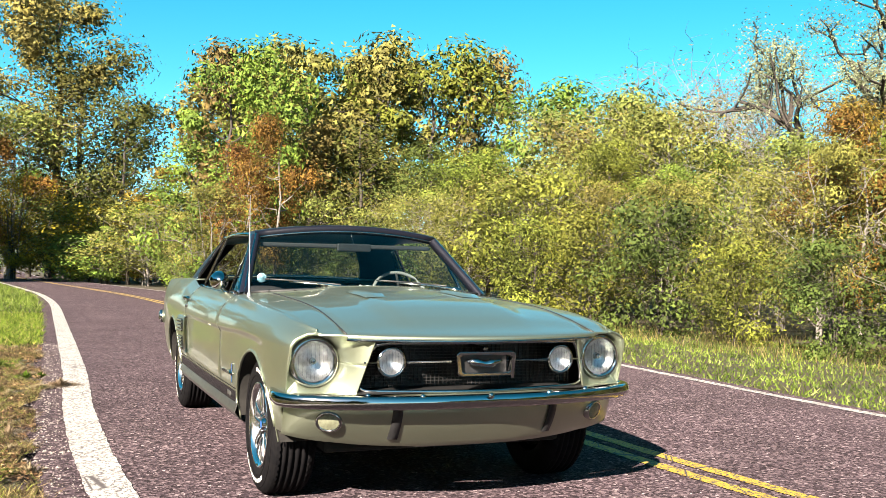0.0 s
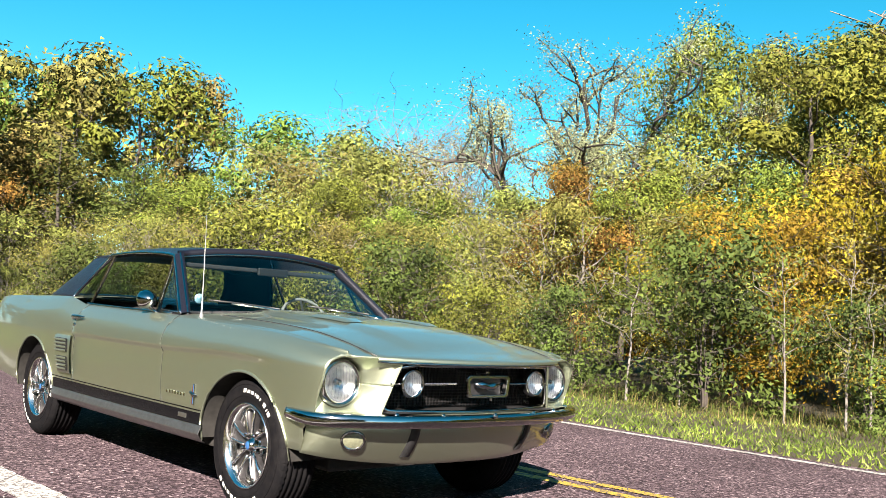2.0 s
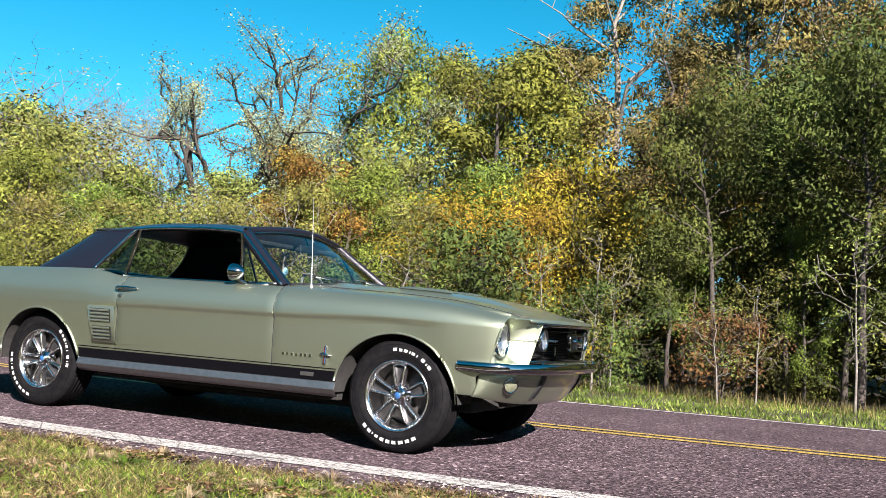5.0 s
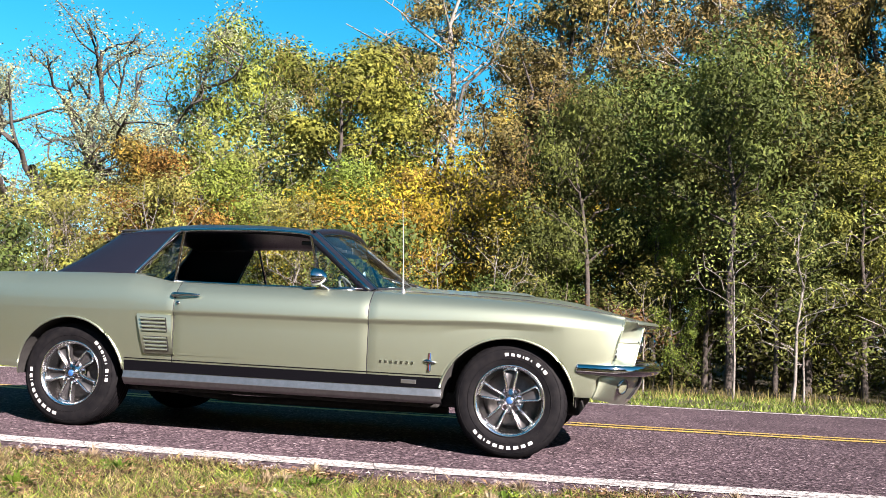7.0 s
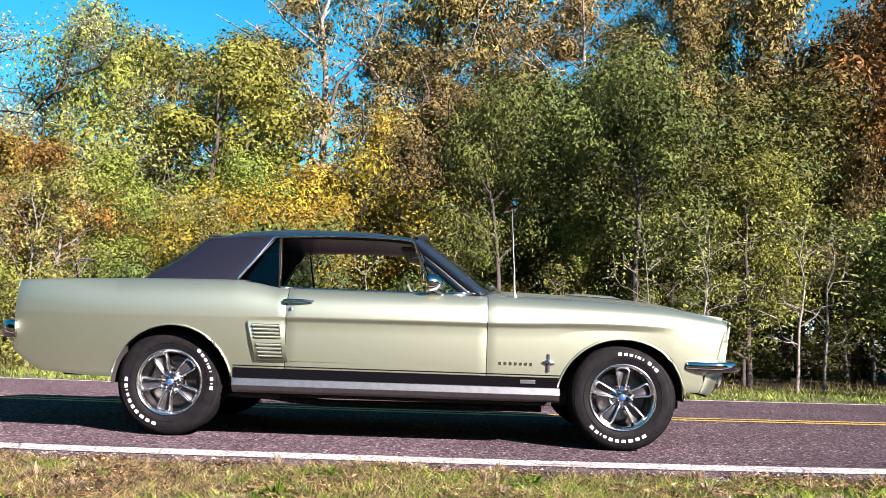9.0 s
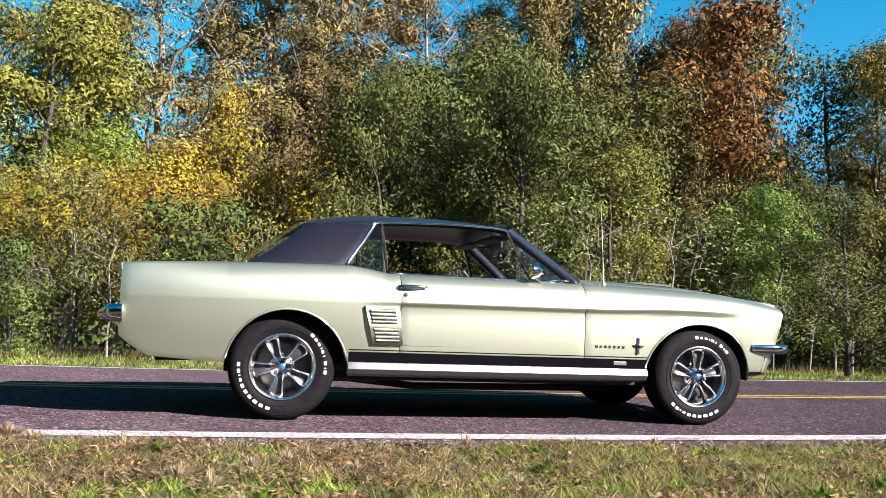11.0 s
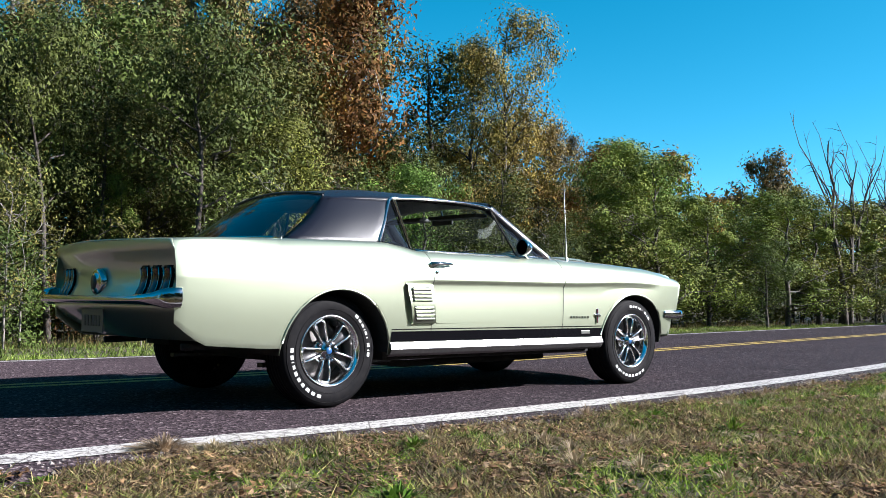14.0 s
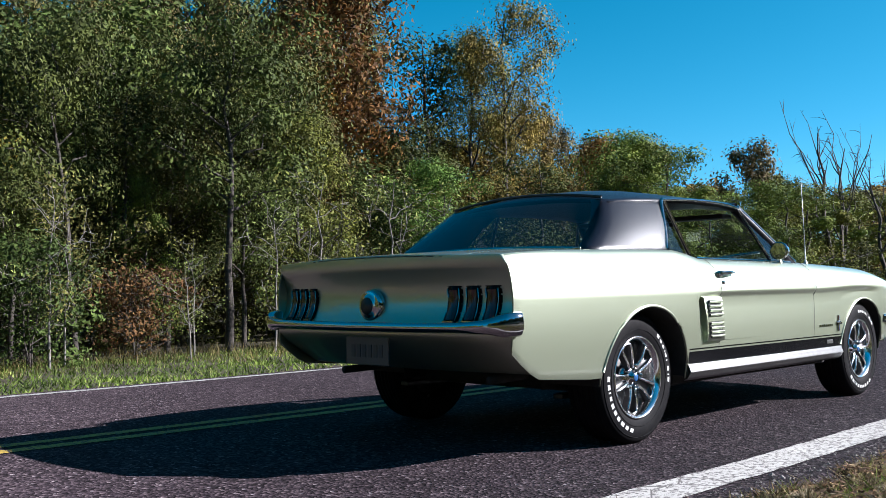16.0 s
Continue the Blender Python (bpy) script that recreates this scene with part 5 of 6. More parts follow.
    for k in range(7):
        dy = -0.042 + 0.014 * k
        hh = math.sqrt(max(0, 0.050 ** 2 - dy * dy))
        rod("lens_rib", [(fc[0] + 0.021 - 3.4 * (dy * dy + hh * hh * q * q), fc[1] + dy, fc[2] + hh * q) for q in (-0.95, 0, 0.95)], 0.0014, LENS_GLASS, fog, "", 4)

G0, G1 = 0.562, 0.772
grille = sheet("grille", [[(3.32, y, z) for z in (0.545, 0.66, 0.785)] for y in (-0.56, 0, 0.56)], BLACK, car, "black egg-crate grille set deep in the nose", (1, 0, 0))
for k in range(15):
    z = G0 + 0.006 + 0.0142 * k
    box("grille_bar", 3.350, 3.366, -0.53, 0.53, z, z + 0.0025, BLACK, grille, "", 0)
for k in range(54):
    y = -0.53 + 0.02 * k
    box("grille_upright", 3.352, 3.364, y, y + 0.0022, G0, G1, BLACK, grille, "", 0)
sheet("grille_floor", [[(3.32 + 0.11 * i, y, 0.556) for i in range(3)] for y in (-0.55, 0, 0.55)], BLACK, grille)
sheet("grille_roof", [[(3.32 + 0.11 * i, y, 0.778) for i in range(3)] for y in (-0.55, 0, 0.55)], BLACK, grille)
ring = smooth_path([(lip_x(y) - 0.020 - 0.16 * (0.775 - z), y, z) for y, z in ((-0.42, 0.768), (0.0, 0.772), (0.42, 0.768), (0.478, 0.755), (0.508, 0.70), (0.540, 0.60), (0.520, 0.566), (0.42, 0.560), (0.0, 0.558), (-0.42, 0.560), (-0.520, 0.566), (-0.540, 0.60), (-0.508, 0.70), (-0.478, 0.755), (-0.42, 0.768))], 5)
rod("grille_surround", ring, 0.008, CHROME, car, "thin chrome surround of the grille opening")
for s in (-1, 1):
    rod("grille_brace", [(3.50, s * 0.13, 0.683), (3.515, s * 0.34, 0.683)], 0.006, CHROME, grille, "chrome bar between emblem and fog lamp")
    rod("grille_bar_end", [(3.505, s * 0.47, 0.683), (3.495, s * 0.525, 0.683)], 0.005, CHROME, grille)
em = [(-0.128, 0.730), (0.128, 0.730), (0.142, 0.718), (0.134, 0.638), (0.120, 0.626), (-0.120, 0.626), (-0.134, 0.638), (-0.142, 0.718)]
em_in = [(y * 0.86, 0.676 + (z - 0.676) * 0.74) for y, z in em]
ev = [(3.575, y, z) for y, z in em] + [(3.590, y, z) for y, z in em] + [(3.590, y, z) for y, z in em_in] + [(3.560, y, z) for y, z in em_in]
ef = [(r * 8 + j, r * 8 + (j + 1) % 8, (r + 1) * 8 + (j + 1) % 8, (r + 1) * 8 + j) for r in range(3) for j in range(8)]
emblem = piece("grille_emblem", ev, ef, CHROME, car, "chrome frame emblem with a plain centre shape", False, bevel=0.003)
rod("emblem_figure", smooth_path([(3.580, -0.088, 0.690), (3.590, -0.05, 0.686), (3.594, -0.01, 0.678), (3.594, 0.03, 0.684), (3.588, 0.075, 0.692)], 4), [0.004, 0.010, 0.014, 0.018, 0.019, 0.018, 0.017, 0.016, 0.016, 0.017, 0.019, 0.020, 0.017, 0.013, 0.011, 0.009, 0.004], CHROME, emblem)
sheet("emblem_back", [[(3.557, y, z) for z in (0.635, 0.72)] for y in (-0.11, 0.11)], BLACK, emblem, "", (1, 0, 0))
box("emblem_stay", 3.36, 3.58, -0.010, 0.010, 0.735, 0.750, CHROME, emblem)
box("grille_tab", 3.368, 3.376, 0.225, 0.243, 0.585, 0.645, CHROME, grille, "small bright vertical tab", 0.002)
front_path = smooth_path([(3.14, 0.812, 0.512), (3.27, 0.832, 0.512), (3.375, 0.822, 0.512), (3.455, 0.745, 0.512), (3.540, 0.55, 0.512), (3.590, 0.28, 0.512), (3.600, 0, 0.512),
                          (3.590, -0.28, 0.512), (3.540, -0.55, 0.512), (3.455, -0.745, 0.512), (3.375, -0.822, 0.512), (3.27, -0.832, 0.512), (3.14, -0.812, 0.512)], 6)
front_bumper = sweep("front_bumper", [Vector(p) for p in reversed(front_path)], [(a, b * 0.64 + 0.010) for a, b in blade], CHROME, car, "slim wrapped chrome front bumper")
for y in (-0.52, -0.30, 0.0, 0.30, 0.52):
    lathe("bumper_bolt", [(0.0, 0.008), (0.010, 0.006), (0.014, 0.0)], (lip_x(y) - 0.015 + 0.045, y, 0.548), CHROME, front_bumper, "", "x", 12, 1)
tray = sheet("bumper_gap_panel", [[(lip_x(y) - 0.16 + 0.075 * k, y, 0.553 - 0.002 * k) for k in range(3)] for y in [-0.80 + 0.1 * j for j in range(17)]], PAINT, car, "", (0, 0, 1))


def valance_pt(y, k):
    """k: 0 at the bumper, 1 at the lower edge."""
    a = abs(y)
    b = min(a, 0.60)
    u = min(1.0, max(0.0, a - 0.60) / 0.2155)
    x = 3.545 - 0.30 * b ** 2.2 - 0.36 * (a - b) - 0.105 * (1 - math.sqrt(1 - u * u)) - 0.105 * k ** 1.6 * (1 - 0.6 * u)
    return (x, y, 0.488 + (0.305 + 0.06 * (a / 0.84) ** 3 - 0.488) * k)


val = sheet("front_valance", [[valance_pt(y, k / 7) for k in range(8)] for y in [0.815 * math.sin(math.pi * (j - 24) / 48) for j in range(49)]], PAINT, car, "body-coloured valance under the bumper", (1, 0, 0), 0.008)
for s in (-1, 1):
    vx = valance_pt(0.648, 0.30)
    seat_at = Matrix.Translation((vx[0] - 0.002, s * 0.648, 0.428)) @ Matrix.Rotation(radians(27 * s), 4, 'Z') @ Matrix.Rotation(radians(14), 4, 'Y') @ Matrix.Diagonal((1, 1.12, 0.90, 1))
    pl = lathe("parking_lamp", [(0.052, -0.020), (0.052, 0.006), (0.047, 0.011), (0.040, 0.006)], (0, 0, 0), CHROME, val, "oval parking lamp with a chrome rim", "x", 28, 1)
    pl_lens = lathe("lens", [(0.0, 0.013), (0.025, 0.011), (0.041, 0.005)], (0, 0, 0), CLEAR_LENS, pl, "clear lamp lens", "x", 28, 1)
    pl.data.transform(seat_at)
    pl_lens.data.transform(seat_at)
    sheet("bumper_bracket", [[(valance_pt(y, k)[0] + lift, s * y, valance_pt(y, k)[2]) for k in (0.0, 0.2, 0.4, 0.6, 0.8)] for y, lift in ((0.352, 0.0), (0.354, 0.012), (0.392, 0.012), (0.394, 0.0))], BLACK, val, "dark bumper bracket", (1, 0, 0))

# underbody and engine bay fill
box("underbody", -0.15, 3.15, -0.60, 0.60, 0.245, 0.33, CARPET, car, "dark underbody", 0.02)
for s in (-1, 1):
    box("sill_box", 0.42, 2.32, s * 0.60, s * 0.745, 0.25, 0.31, CARPET, car, "dark sill underside", 0.01)
    box("leaf_spring", -0.30, 0.62, s * 0.52, s * 0.58, 0.225, 0.25, BLACK, car, "dark leaf spring", 0.005)
box("bulkhead_front", 1.98, 2.0, -0.70, 0.70, 0.30, 0.90, CARPET, car, "", 0)
box("bulkhead_nose", 3.16, 3.17, -0.64, 0.64, 0.34, 0.77, CARPET, car, "", 0)
rod("rear_axle", [(0, -0.62, 0.31), (0, 0.62, 0.31)], 0.045, BLACK, car)
# The pipe's near-black colour stands in for the shade under the sill.
rod("exhaust_pipe", [(2.3, -0.3, 0.20), (0.9, -0.34, 0.19), (0.45, -0.45, 0.24)], 0.024, CARPET, car, "exhaust pipe coloured dark like the shade under the sill")

# roof, pillars and glass
roof_mid = curve_of([0.05, 0.20, 0.35, 0.65, 1.0, 1.3, 1.46], [1.225, 1.285, 1.314, 1.338, 1.338, 1.318, 1.292])
roof_rail = curve_of([0.05, 0.30, 0.56, 0.9, 1.2, 1.46], [1.205, 1.232, 1.245, 1.258, 1.258, 1.240])
rail_y = curve_of([0.05, 0.5, 1.0, 1.46], [0.560, 0.612, 0.614, 0.598])
rows = []
for i in range(25):
    t = i / 24
    row = []
    for j in range(23):
        s = -1 + 2 * j / 22
        xr = 0.13 - 0.02 * (1 - s * s)
        xf = 1.452 + 0.055 * (1 - s * s)
        x = xr + (xf - xr) * t
        z = roof_rail(x) + (roof_mid(min(x, 1.5)) - roof_rail(x)) * (1 - abs(s) ** 2.5)
        row.append((x, s * rail_y(x), z))
    rows.append(row)
roof = sheet("roof", rows, VINYL, car, "black grained vinyl roof", (0, 0, 1), 0.02)
for s in (-1, 1):
    P = []
    for i in range(13):
        k = i / 12
        zf, zr_ = 0.952 + (1.236 - 0.952) * k, 0.950 + (1.228 - 0.950) * k
        xf, xr = 0.372 + 0.195 * k, -0.215 + 0.345 * k + 0.03 * math.sin(math.pi * k)
        yf, yr = 0.772 - 0.160 * k, 0.745 - 0.165 * k
        row = [(xf + (xr - xf) * q, s * (yf + (yr - yf) * q + 0.012 * math.sin(math.pi * k) - 0.035 * q ** 5), zf + (zr_ - zf) * q) for q in (0, 0.15, 0.35, 0.55, 0.75, 0.9, 1.0)]
        x, y, z = row[-1]
        row += [(x - 0.012, y - s * 0.030, z + 0.002), (x - 0.006, y - s * 0.085, z + 0.004), (x + 0.02, y - s * 0.10, z)]
        P.append(row)
    sheet("sail_panel", P, VINYL, roof, "black vinyl rear roof pillar", (0, s, 0), 0.012)
    side = lambda z: 0.752 - 0.455 * (z - 0.912)
    trim = smooth_path([(0.365, s * 0.765, 0.960), (0.465, s * 0.692, 1.10), (0.555, s * 0.622, 1.232), (0.62, s * 0.612, 1.248), (0.9, s * 0.618, 1.260), (1.2, s * 0.618, 1.260), (1.42, s * 0.605, 1.246), (1.50, s * 0.625, 1.205), (1.70, s * 0.695, 1.050), (1.880, s * 0.762, 0.912)], 5)
    rod("drip_rail", trim, 0.011, CHROME, roof, "bright drip rail round the side window")
    # windscreen pillar
    P = []
    for i in range(9):
        k = i / 8
        a = Vector((1.885 - 0.435 * k, 0.752 - 0.152 * k, 0.905 + 0.340 * k))
        P.append([(a.x + dx, s * (a.y + dy), a.z + dz) for dx, dy, dz in ((-0.028, 0.010, -0.020), (-0.005, 0.016, 0.0), (0.022, 0.006, 0.014), (0.040, -0.024, 0.018), (0.015, -0.045, 0.0), (-0.025, -0.035, -0.02))])
    piece("windscreen_pillar", [q for r in P for q in r], grid_faces(9, 6, True), VINYL, roof, "dark windscreen pillar")
    rod("screen_trim", [(1.915 - 0.44 * i / 6, s * (0.735 - 0.148 * i / 6), 0.918 + 0.342 * i / 6) for i in range(7)], 0.008, CHROME, roof, "bright windscreen trim")
    # fixed quarter window and vent window
    qw = [(0.405, 0.958), (0.560, 1.218), (0.588, 1.222), (0.618, 0.918), (0.52, 0.930)]
    piece("quarter_window", [(x, s * (side(z) - 0.006), z) for x, z in qw], [(0, 1, 2, 3, 4)], GLASS_TINT, car, "small fixed side window with blue-green glass", False, out=(0, s, 0))
    rod("window_post", [(0.600, s * (side(1.225) + 0.002), 1.235), (0.632, s * (side(0.91) + 0.002), 0.910)], 0.011, CHROME, car, "bright upright behind the door window")
    vw = [(1.455, 1.226), (1.845, 0.918), (1.585, 0.918)]
    vent = piece("vent_window", [(x, s * (side(z) - 0.004), z) for x, z in vw], [(0, 1, 2)], GLASS, car, "small triangular vent window", False, out=(0, s, 0))
    rod("vent_frame", [(x, s * (side(z) - 0.002), z) for x, z in (vw[0], vw[2], vw[1])], 0.008, CHROME, vent, "chrome vent window frame")
    rod("vent_post", [(1.445, s * (side(1.23)), 1.236), (1.575, s * side(0.912), 0.908)], 0.010, CHROME, vent)


def screen(x_lo, x_hi, z_lo, z_hi, w_lo, w_hi, sag_lo, sag_hi, lift_lo, lift_hi, bow):
    P = []
    for i in range(11):
        k = i / 10
        row = []
        for j in range(17):
            s = -1 + 2 * j / 16
            x = x_lo + (x_hi - x_lo) * k + (sag_lo + (sag_hi - sag_lo) * k) * (1 - s * s) + bow * math.sin(math.pi * k)
            row.append((x, s * (w_lo + (w_hi - w_lo) * k), z_lo + (z_hi - z_lo) * k + (lift_lo + (lift_hi - lift_lo) * k) * (1 - s * s)))
        P.append(row)
    return P


ws = screen(1.878, 1.462, 0.915, 1.238, 0.728, 0.588, 0.125, 0.055, 0.028, 0.052, 0.012)
windscreen = sheet("windscreen", ws, GLASS, car, "curved clear windscreen", (1, 0, 0))
rod("header_roll", [(x - 0.012, y, z + 0.018) for x, y, z in ws[-1]], 0.022, VINYL, roof, "rolled vinyl edge over the windscreen")
rod("header_trim", [(x + 0.006, y, z + 0.000) for x, y, z in ws[-1]], 0.006, CHROME, windscreen, "bright windscreen header trim")
rod("screen_gasket", [(x + 0.008, y, z + 0.002) for x, y, z in ws[0]], 0.011, BLACK, windscreen, "black windscreen gasket")
rg = screen(-0.235, 0.125, 0.955, 1.236, 0.660, 0.535, -0.06, -0.015, 0.018, 0.042, -0.012)
rear_glass = sheet("rear_window", rg, GLASS_TINT, car, "dark rear window", (-1, 0, 0))
rod("rear_gasket", [(x - 0.006, y, z) for x, y, z in rg[0]], 0.010, CHROME, rear_glass, "bright trim under the rear window")
rod("rear_gasket", [(x - 0.004, y, z + 0.004) for x, y, z in rg[-1]], 0.008, BLACK, rear_glass)
lathe("windscreen_sticker", [(0.0, 0.002), (0.026, 0.002), (0.028, 0.0)], (1.800, -0.615, 1.0), DECAL, windscreen, "round pale blue sticker", "x", 20, 1)

# interior
tub = box("cabin_floor", 0.2, 1.95, -0.66, 0.66, 0.30, 0.34, DARK_IN, car, "black cabin floor", 0)
for s in (-1, 1):
    sheet("door_lining", [[(x, s * (side_y(x, max(0.36, min(z, 0.9))) - 0.055), z) for z in (0.34, 0.5, 0.7, 0.88, 0.905)] for x in (0.44, 0.6, 0.9, 1.4, 1.95)], DARK_IN, car, "black door lining", (0, -s, 0), 0.01)
    seat = box("front_seat", 0.78, 1.28, s * 0.36 - 0.25, s * 0.36 + 0.25, 0.42, 0.60, DARK_IN, car, "black bucket seat", 0.05)
    P = []
    for i in range(9):
        k = i / 8
        wd = 0.245 * (1 - 0.35 * max(0, k - 0.5) ** 2 * 4)
        P.append([(0.86 - 0.20 * k - 0.035 * math.cos(1.4 * q), s * 0.36 + wd * q, 0.56 + 0.36 * k - 0.03 * (q ** 4) * k) for q in (-1, -0.8, -0.4, 0, 0.4, 0.8, 1)])
    sheet("seat_back", P, DARK_IN, seat, "", (1, 0, 0), 0.09)
box("rear_seat", 0.02, 0.50, -0.60, 0.60, 0.45, 0.62, DARK_IN, car, "black rear bench seat", 0.05)
sheet("rear_seat_back", [[(0.10 - 0.20 * k / 3, y, 0.60 + 0.11 * k) for y in (-0.60, -0.2, 0.2, 0.60)] for k in range(4)], DARK_IN, car, "", (1, 0, 0), 0.06)
dash = sheet("dashboard", [[(1.62 + dx, y, z) for dx, z in ((0.02, 0.62), (0.0, 0.74), (0.0, 0.86), (0.05, 0.905), (0.16, 0.918), (0.30, 0.915))] for y in (-0.68, -0.4, 0, 0.22, 0.5, 0.68)], DARK_IN, car, "black padded dashboard", (0, 0, 1), 0.01)
box("instrument_hood", 1.57, 1.74, 0.18, 0.56, 0.80, 0.935, DARK_IN, dash, "", 0.02)
wc, wa = Vector((1.44, 0.37, 0.865)), Matrix.Rotation(radians(-28), 3, 'Y')
circle = [wc + wa @ Vector((0, 0.195 * math.cos(2 * math.pi * k / 28), 0.195 * math.sin(2 * math.pi * k / 28))) for k in range(29)]
wheel_rim = rod("steering_wheel", circle, 0.011, plain("pale_wheel_rim", (0.16, 0.16, 0.15), 0.35), car, "thin-rimmed steering wheel")
for a in (-30, 90, 210):
    rod("wheel_spoke", [wc, wc + wa @ Vector((0, 0.19 * math.cos(radians(a)), 0.19 * math.sin(radians(a))))], 0.008, BRUSHED, wheel_rim)
rod("steering_column", [wc, wc + Vector((0.22, 0, -0.10))], 0.028, DARK_IN, wheel_rim)
for s in (-1, 1):
    box("sun_visor", 1.36, 1.475, s * 0.30 - 0.25, s * 0.30 + 0.25, 1.185, 1.212, DARK_IN, car, "black sun visor", 0.008)
    # a black rod draws the shaded gap along the hood's edge
    rod("hood_gap", [(2.04 + (lip_x(0.6) - 2.05) * k / 12, s * 0.600, top_z(2.04 + (lip_x(0.6) - 2.05) * k / 12, 0.600) + 0.0005) for k in range(13)], 0.0035, BLACK, hood, "black rod for the shade in the gap beside the hood", 5)
mirror_in = box("inside_mirror", 1.545, 1.565, -0.10, 0.12, 1.165, 1.215, BLACK, car, "inside mirror on the windscreen", 0.008)
rod("mirror_stay", [(1.555, 0.01, 1.21), (1.53, 0.0, 1.27)], 0.006, CHROME, mirror_in)
box("dash_box", 1.80, 1.86, -0.03, 0.05, 0.922, 0.965, plain("white_plastic", (0.6, 0.6, 0.58), 0.4), dash, "small white box on the dashboard", 0.004)

# small fittings outside
rod("antenna", [(2.082, -0.742, 0.885), (2.082, -0.742, 0.915), (2.080, -0.742, 0.93), (2.072, -0.742, 1.10), (2.050, -0.742, 1.455)], [0.016, 0.013, 0.005, 0.0024, 0.0016],
    plain("antenna_steel", (0.35, 0.35, 0.34), 0.4, 0.8), car, "thin chrome whip antenna", 8)
mx = Vector((1.560, -0.815, 0.975))
mirror = lathe("door_mirror", [(0.0, 0.075), (0.02, 0.070), (0.045, 0.04), (0.055, 0.0), (0.056, -0.012), (0.050, -0.014)], tuple(mx), CHROME, car, "chrome bullet door mirror", "x", 28, 1)
lathe("mirror_glass", [(0.0, 0.012), (0.051, 0.012)], tuple(mx), plain("mirror_silver", (0.85, 0.86, 0.87), 0.02, 1.0), mirror, "", "x", 24, -1)
rod("mirror_foot", smooth_path([(1.565, -0.815, 0.945), (1.60, -0.80, 0.925), (1.64, -0.785, 0.905)], 3), 0.010, CHROME, mirror)
for y0 in (-0.16, 0.50):
    wp = [(1.995 - 0.02 * (y0 > 0), y0, 0.955), (1.975, y0 - 0.14, 0.972), (1.945, y0 - 0.33, 0.985)]
    wiper = rod("wiper", [(2.01, y0 + 0.05, 0.945), *wp], [0.013, 0.010, 0.009, 0.007], CHROME, car, "chrome windscreen wiper")
    rod("wiper_blade", [(x + 0.004, y, z + 0.006) for x, y, z in [(wp[1][0] + 0.012, wp[1][1] + 0.10, wp[1][2] - 0.008), wp[1], wp[2], (1.918, y0 - 0.46, 0.990)]], 0.005, BLACK, wiper)


# the nose drawn in to its true overhang
for ob in car.children_recursive:
    for v in ob.data.vertices:
        v.co.x -= 0.052 * max(0.0, min(1.0, (v.co.x - 2.95) / 0.45))

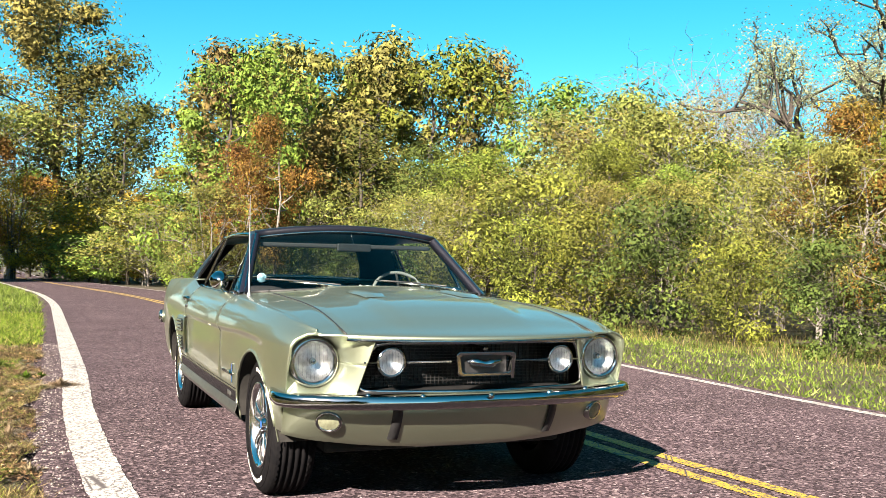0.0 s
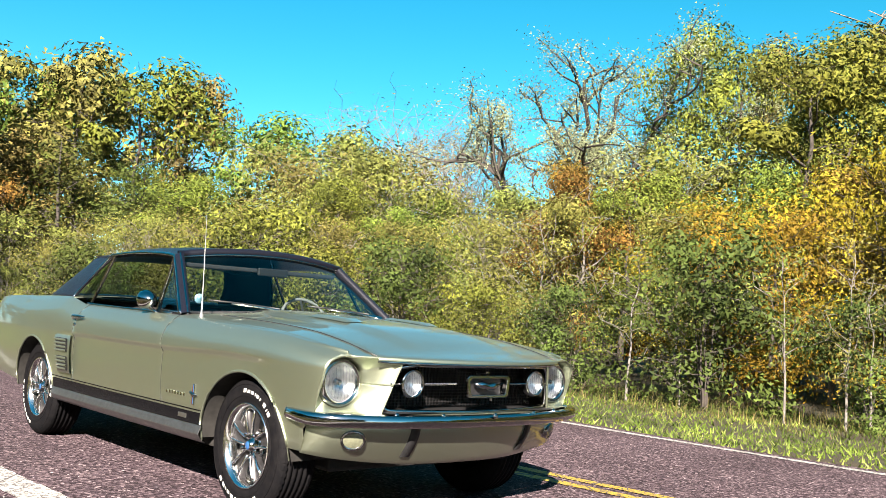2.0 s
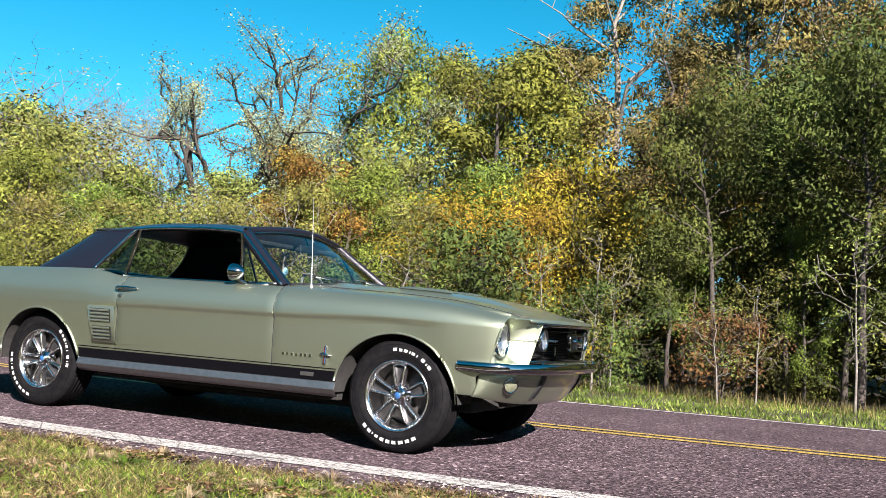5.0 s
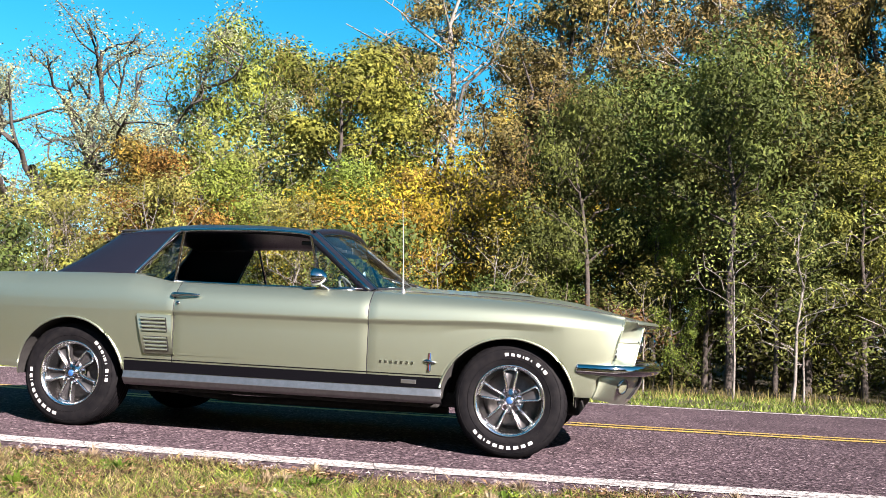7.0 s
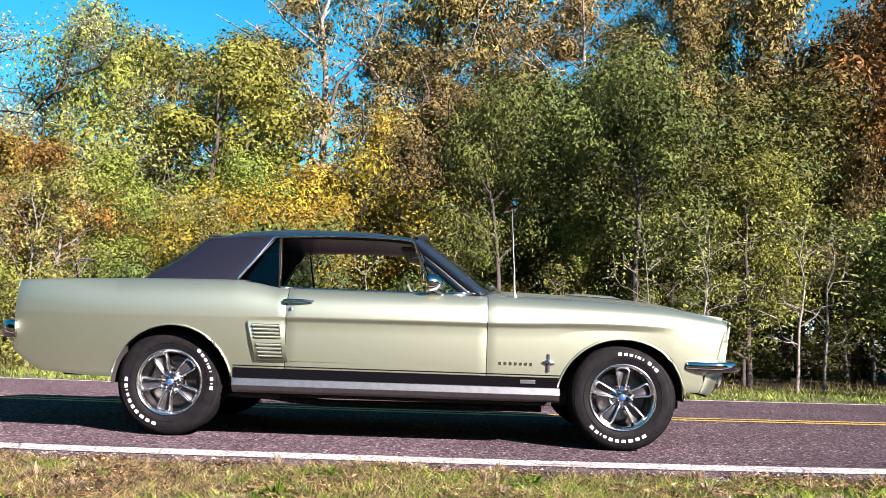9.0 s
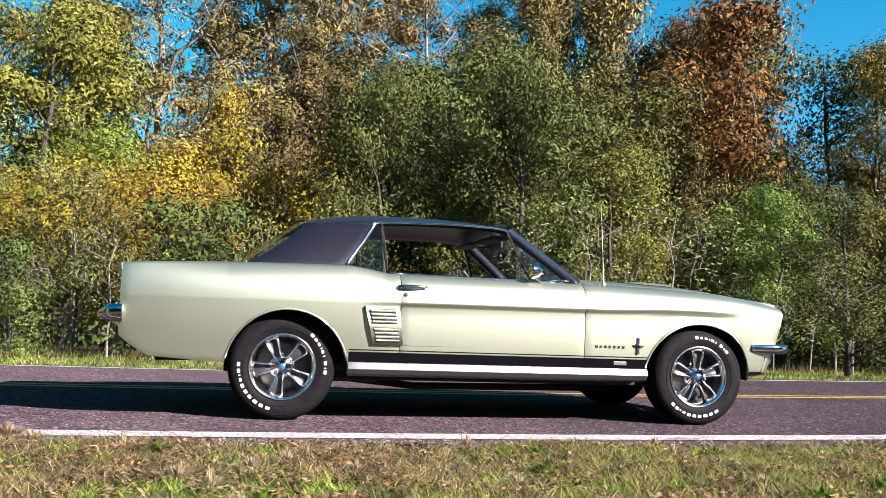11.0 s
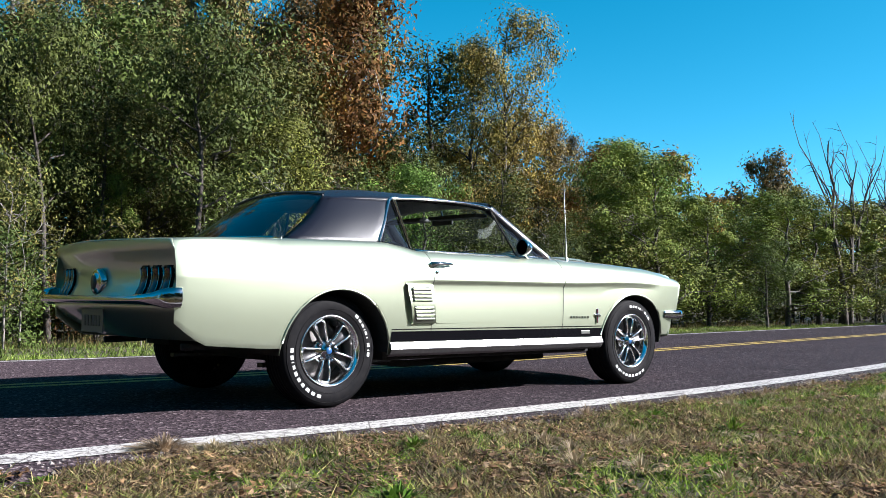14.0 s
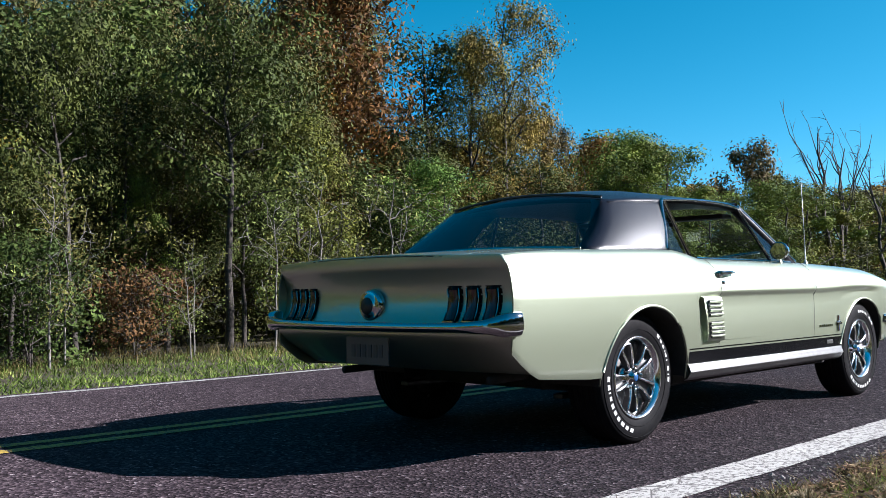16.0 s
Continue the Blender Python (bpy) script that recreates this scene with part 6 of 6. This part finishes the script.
# ---- wheels ----
def make_wheel():
    """A wheel at the origin, its outer face towards -y."""
    R = 0.322
    prof = [(0.196, 0.092), (0.205, 0.100), (0.222, 0.106), (0.250, 0.111), (0.278, 0.108), (0.298, 0.101), (0.310, 0.092), (0.317, 0.080)]
    grooves = []
    for d in (0.080, 0.060, 0.030, 0.0, -0.030, -0.060, -0.080):
        if d in (0.080, -0.080):
            continue
        grooves += [(R, d + 0.008), (R - 0.009, d + 0.005), (R - 0.009, d - 0.005), (R, d - 0.008)]
    full = prof + [(R - 0.001, 0.074)] + grooves + [(R - 0.001, -0.074)] + [(r, -d) for r, d in reversed(prof)]
    tyre = lathe("wheel", full, (0, 0, 0), RUBBER, None, "wide black tyre with white lettering on a chrome wheel", "y", 72)
    # tread blocks at the shoulder
    for sd in (-1, 1):
        v, fc = [], []
        for k in range(60):
            w = 2 * math.pi * k / 60
            for dw, r, d in ((0.0, R + 0.0015, 0.066), (0.062, R + 0.0015, 0.066), (0.062, R - 0.003, 0.083), (0.0, R - 0.003, 0.083), (0.0, 0.309, 0.0945), (0.062, 0.309, 0.0945)):
                v.append((r * math.cos(w + dw), sd * d, r * math.sin(w + dw)))
            b = 6 * k
            fc += [(b, b + 1, b + 2, b + 3), (b + 3, b + 2, b + 5, b + 4)]
        piece("tread_edge", v, fc, RUBBER, tyre, "", False)
    rim = lathe("rim", [(0.199, 0.094), (0.203, 0.100), (0.200, 0.106), (0.194, 0.104), (0.186, 0.092), (0.178, 0.080), (0.176, 0.040), (0.165, 0.010), (0.160, -0.06)], (0, 0, 0), SPOKE, tyre, "polished chrome rim")
    lathe("brake_drum", [(0.0, 0.002), (0.13, 0.0), (0.165, -0.03), (0.17, -0.07)], (0, 0, 0), plain("brake_metal", (0.085, 0.080, 0.078), 0.5, 0.6, 0.2, 40), tyre, "dark brake drum behind the spokes")
    for k in range(5):
        a0 = radians(90 + 72 * k)
        ray_out = Vector((math.cos(a0), 0, math.sin(a0)))
        across = Vector((-ray_out.z, 0, ray_out.x))

        def spoke_pt(u, v, d):
            """u: across the spoke, -1 to 1; v: from hub to rim."""
            wide = 0.021 + 0.029 * v ** 1.3
            q = ray_out * (0.045 + 0.132 * v) + across * (u * wide)
            return (q.x, -d, q.z)
        # a dished, dark-centred spoke with a bright raised border
        rows_s = [[spoke_pt(u, v, (0.070 + 0.012 * math.sin(math.pi * min(1, v * 0.8))) - (0.018 if abs(u) < 0.75 else 0.0) - (0.03 if abs(u) > 0.99 else 0)) for u in (-1, -0.94, -0.76, -0.7, 0, 0.7, 0.76, 0.94, 1)] for v in (0, 0.2, 0.4, 0.6, 0.8, 0.97)]
        spoke = sheet("spoke", rows_s, GUNMETAL, rim, "styled steel spoke with a dark recess", (0, -1, 0), 0.004)
        loop_s = [(-0.86, 0.02), (-0.86, 0.25), (-0.86, 0.5), (-0.86, 0.75), (-0.80, 0.90), (-0.4, 0.98), (0, 1.0), (0.4, 0.98), (0.80, 0.90), (0.86, 0.75), (0.86, 0.5), (0.86, 0.25), (0.86, 0.02)]
        rod("spoke_border", smooth_path([spoke_pt(u, v, 0.074 + 0.012 * math.sin(math.pi * min(1, v * 0.8))) for u, v in loop_s], 2), 0.0070, SPOKE, spoke, "bright border of the spoke", 6)
        lug = Vector((math.cos(a0 + radians(36)), 0, math.sin(a0 + radians(36)))) * 0.060
        lathe("lug_nut", [(0.0, 0.088), (0.007, 0.087), (0.011, 0.080), (0.012, 0.040)], (lug.x, 0, lug.z), CHROME, rim, "", "y", 6)
    hub = lathe("centre_cap", [(0.0, 0.092), (0.018, 0.090), (0.026, 0.084), (0.029, 0.074), (0.045, 0.068), (0.078, 0.056), (0.080, 0.036)], (0, 0, 0), CHROME, rim, "chrome centre cap with a blue badge")
    lathe("cap_badge", [(0.0, 0.0945), (0.016, 0.0925), (0.019, 0.090)], (0, 0, 0), BADGE_BLUE, hub, "", "y", 20)
    # raised white blocks in place of the maker's lettering
    for start, widths in ((98, (8, 7.4, 7.4, 3.6, 7.4, 3.6)), (56, (8, 4, 8.5)), (303, (9.5, 9, 10, 8.5, 8.5, 9, 7.5, 4.5, 8.5, 9))):
        a = start
        for wdt in widths:
            tall = 0.021 if wdt > 7.9 else 0.017
            body = wdt * 0.72
            strokes = ((0.08, 0.92, 0.0, 0.86),) if wdt > 5 else ((0.3, 0.7, 0.0, 0.86),)
            v, fc = [], []
            for u0, u1, h0, h1 in strokes:
                base = len(v)
                for u in (u0, u1):
                    w = radians(a - body * u)
                    for hq in (h0, h1):
                        r = 0.251 + tall * hq
                        v.append((r * math.cos(w), -0.1128 + 0.0022 * hq, r * math.sin(w)))
                fc.append((base, base + 1, base + 3, base + 2))
            piece("sidewall_letter", v, fc, LETTER, tyre, "", False, 0.003, (0, -1, 0))
            a -= wdt
    for r in (0.236, 0.290):
        rod("sidewall_ring", [(r * math.cos(2 * math.pi * k / 60), -0.1095 if r < 0.25 else -0.1045, r * math.sin(2 * math.pi * k / 60)) for k in range(61)], 0.0018, RUBBER, tyre, "", 4)
    return tyre


wheel = make_wheel()
wheel.parent = car
wheel.matrix_basis = pose(AXLE_R, -0.712, HUB_Z - 0.003, 0, 47, 0)
for m in (pose(AXLE_F, -0.712, HUB_Z - 0.003, 0, 0, 0), pose(AXLE_R, 0.712, HUB_Z - 0.003, 0, 20, 180), pose(AXLE_F, 0.712, HUB_Z - 0.003, 0, 55, 180)):
    copy_thing(wheel, m)
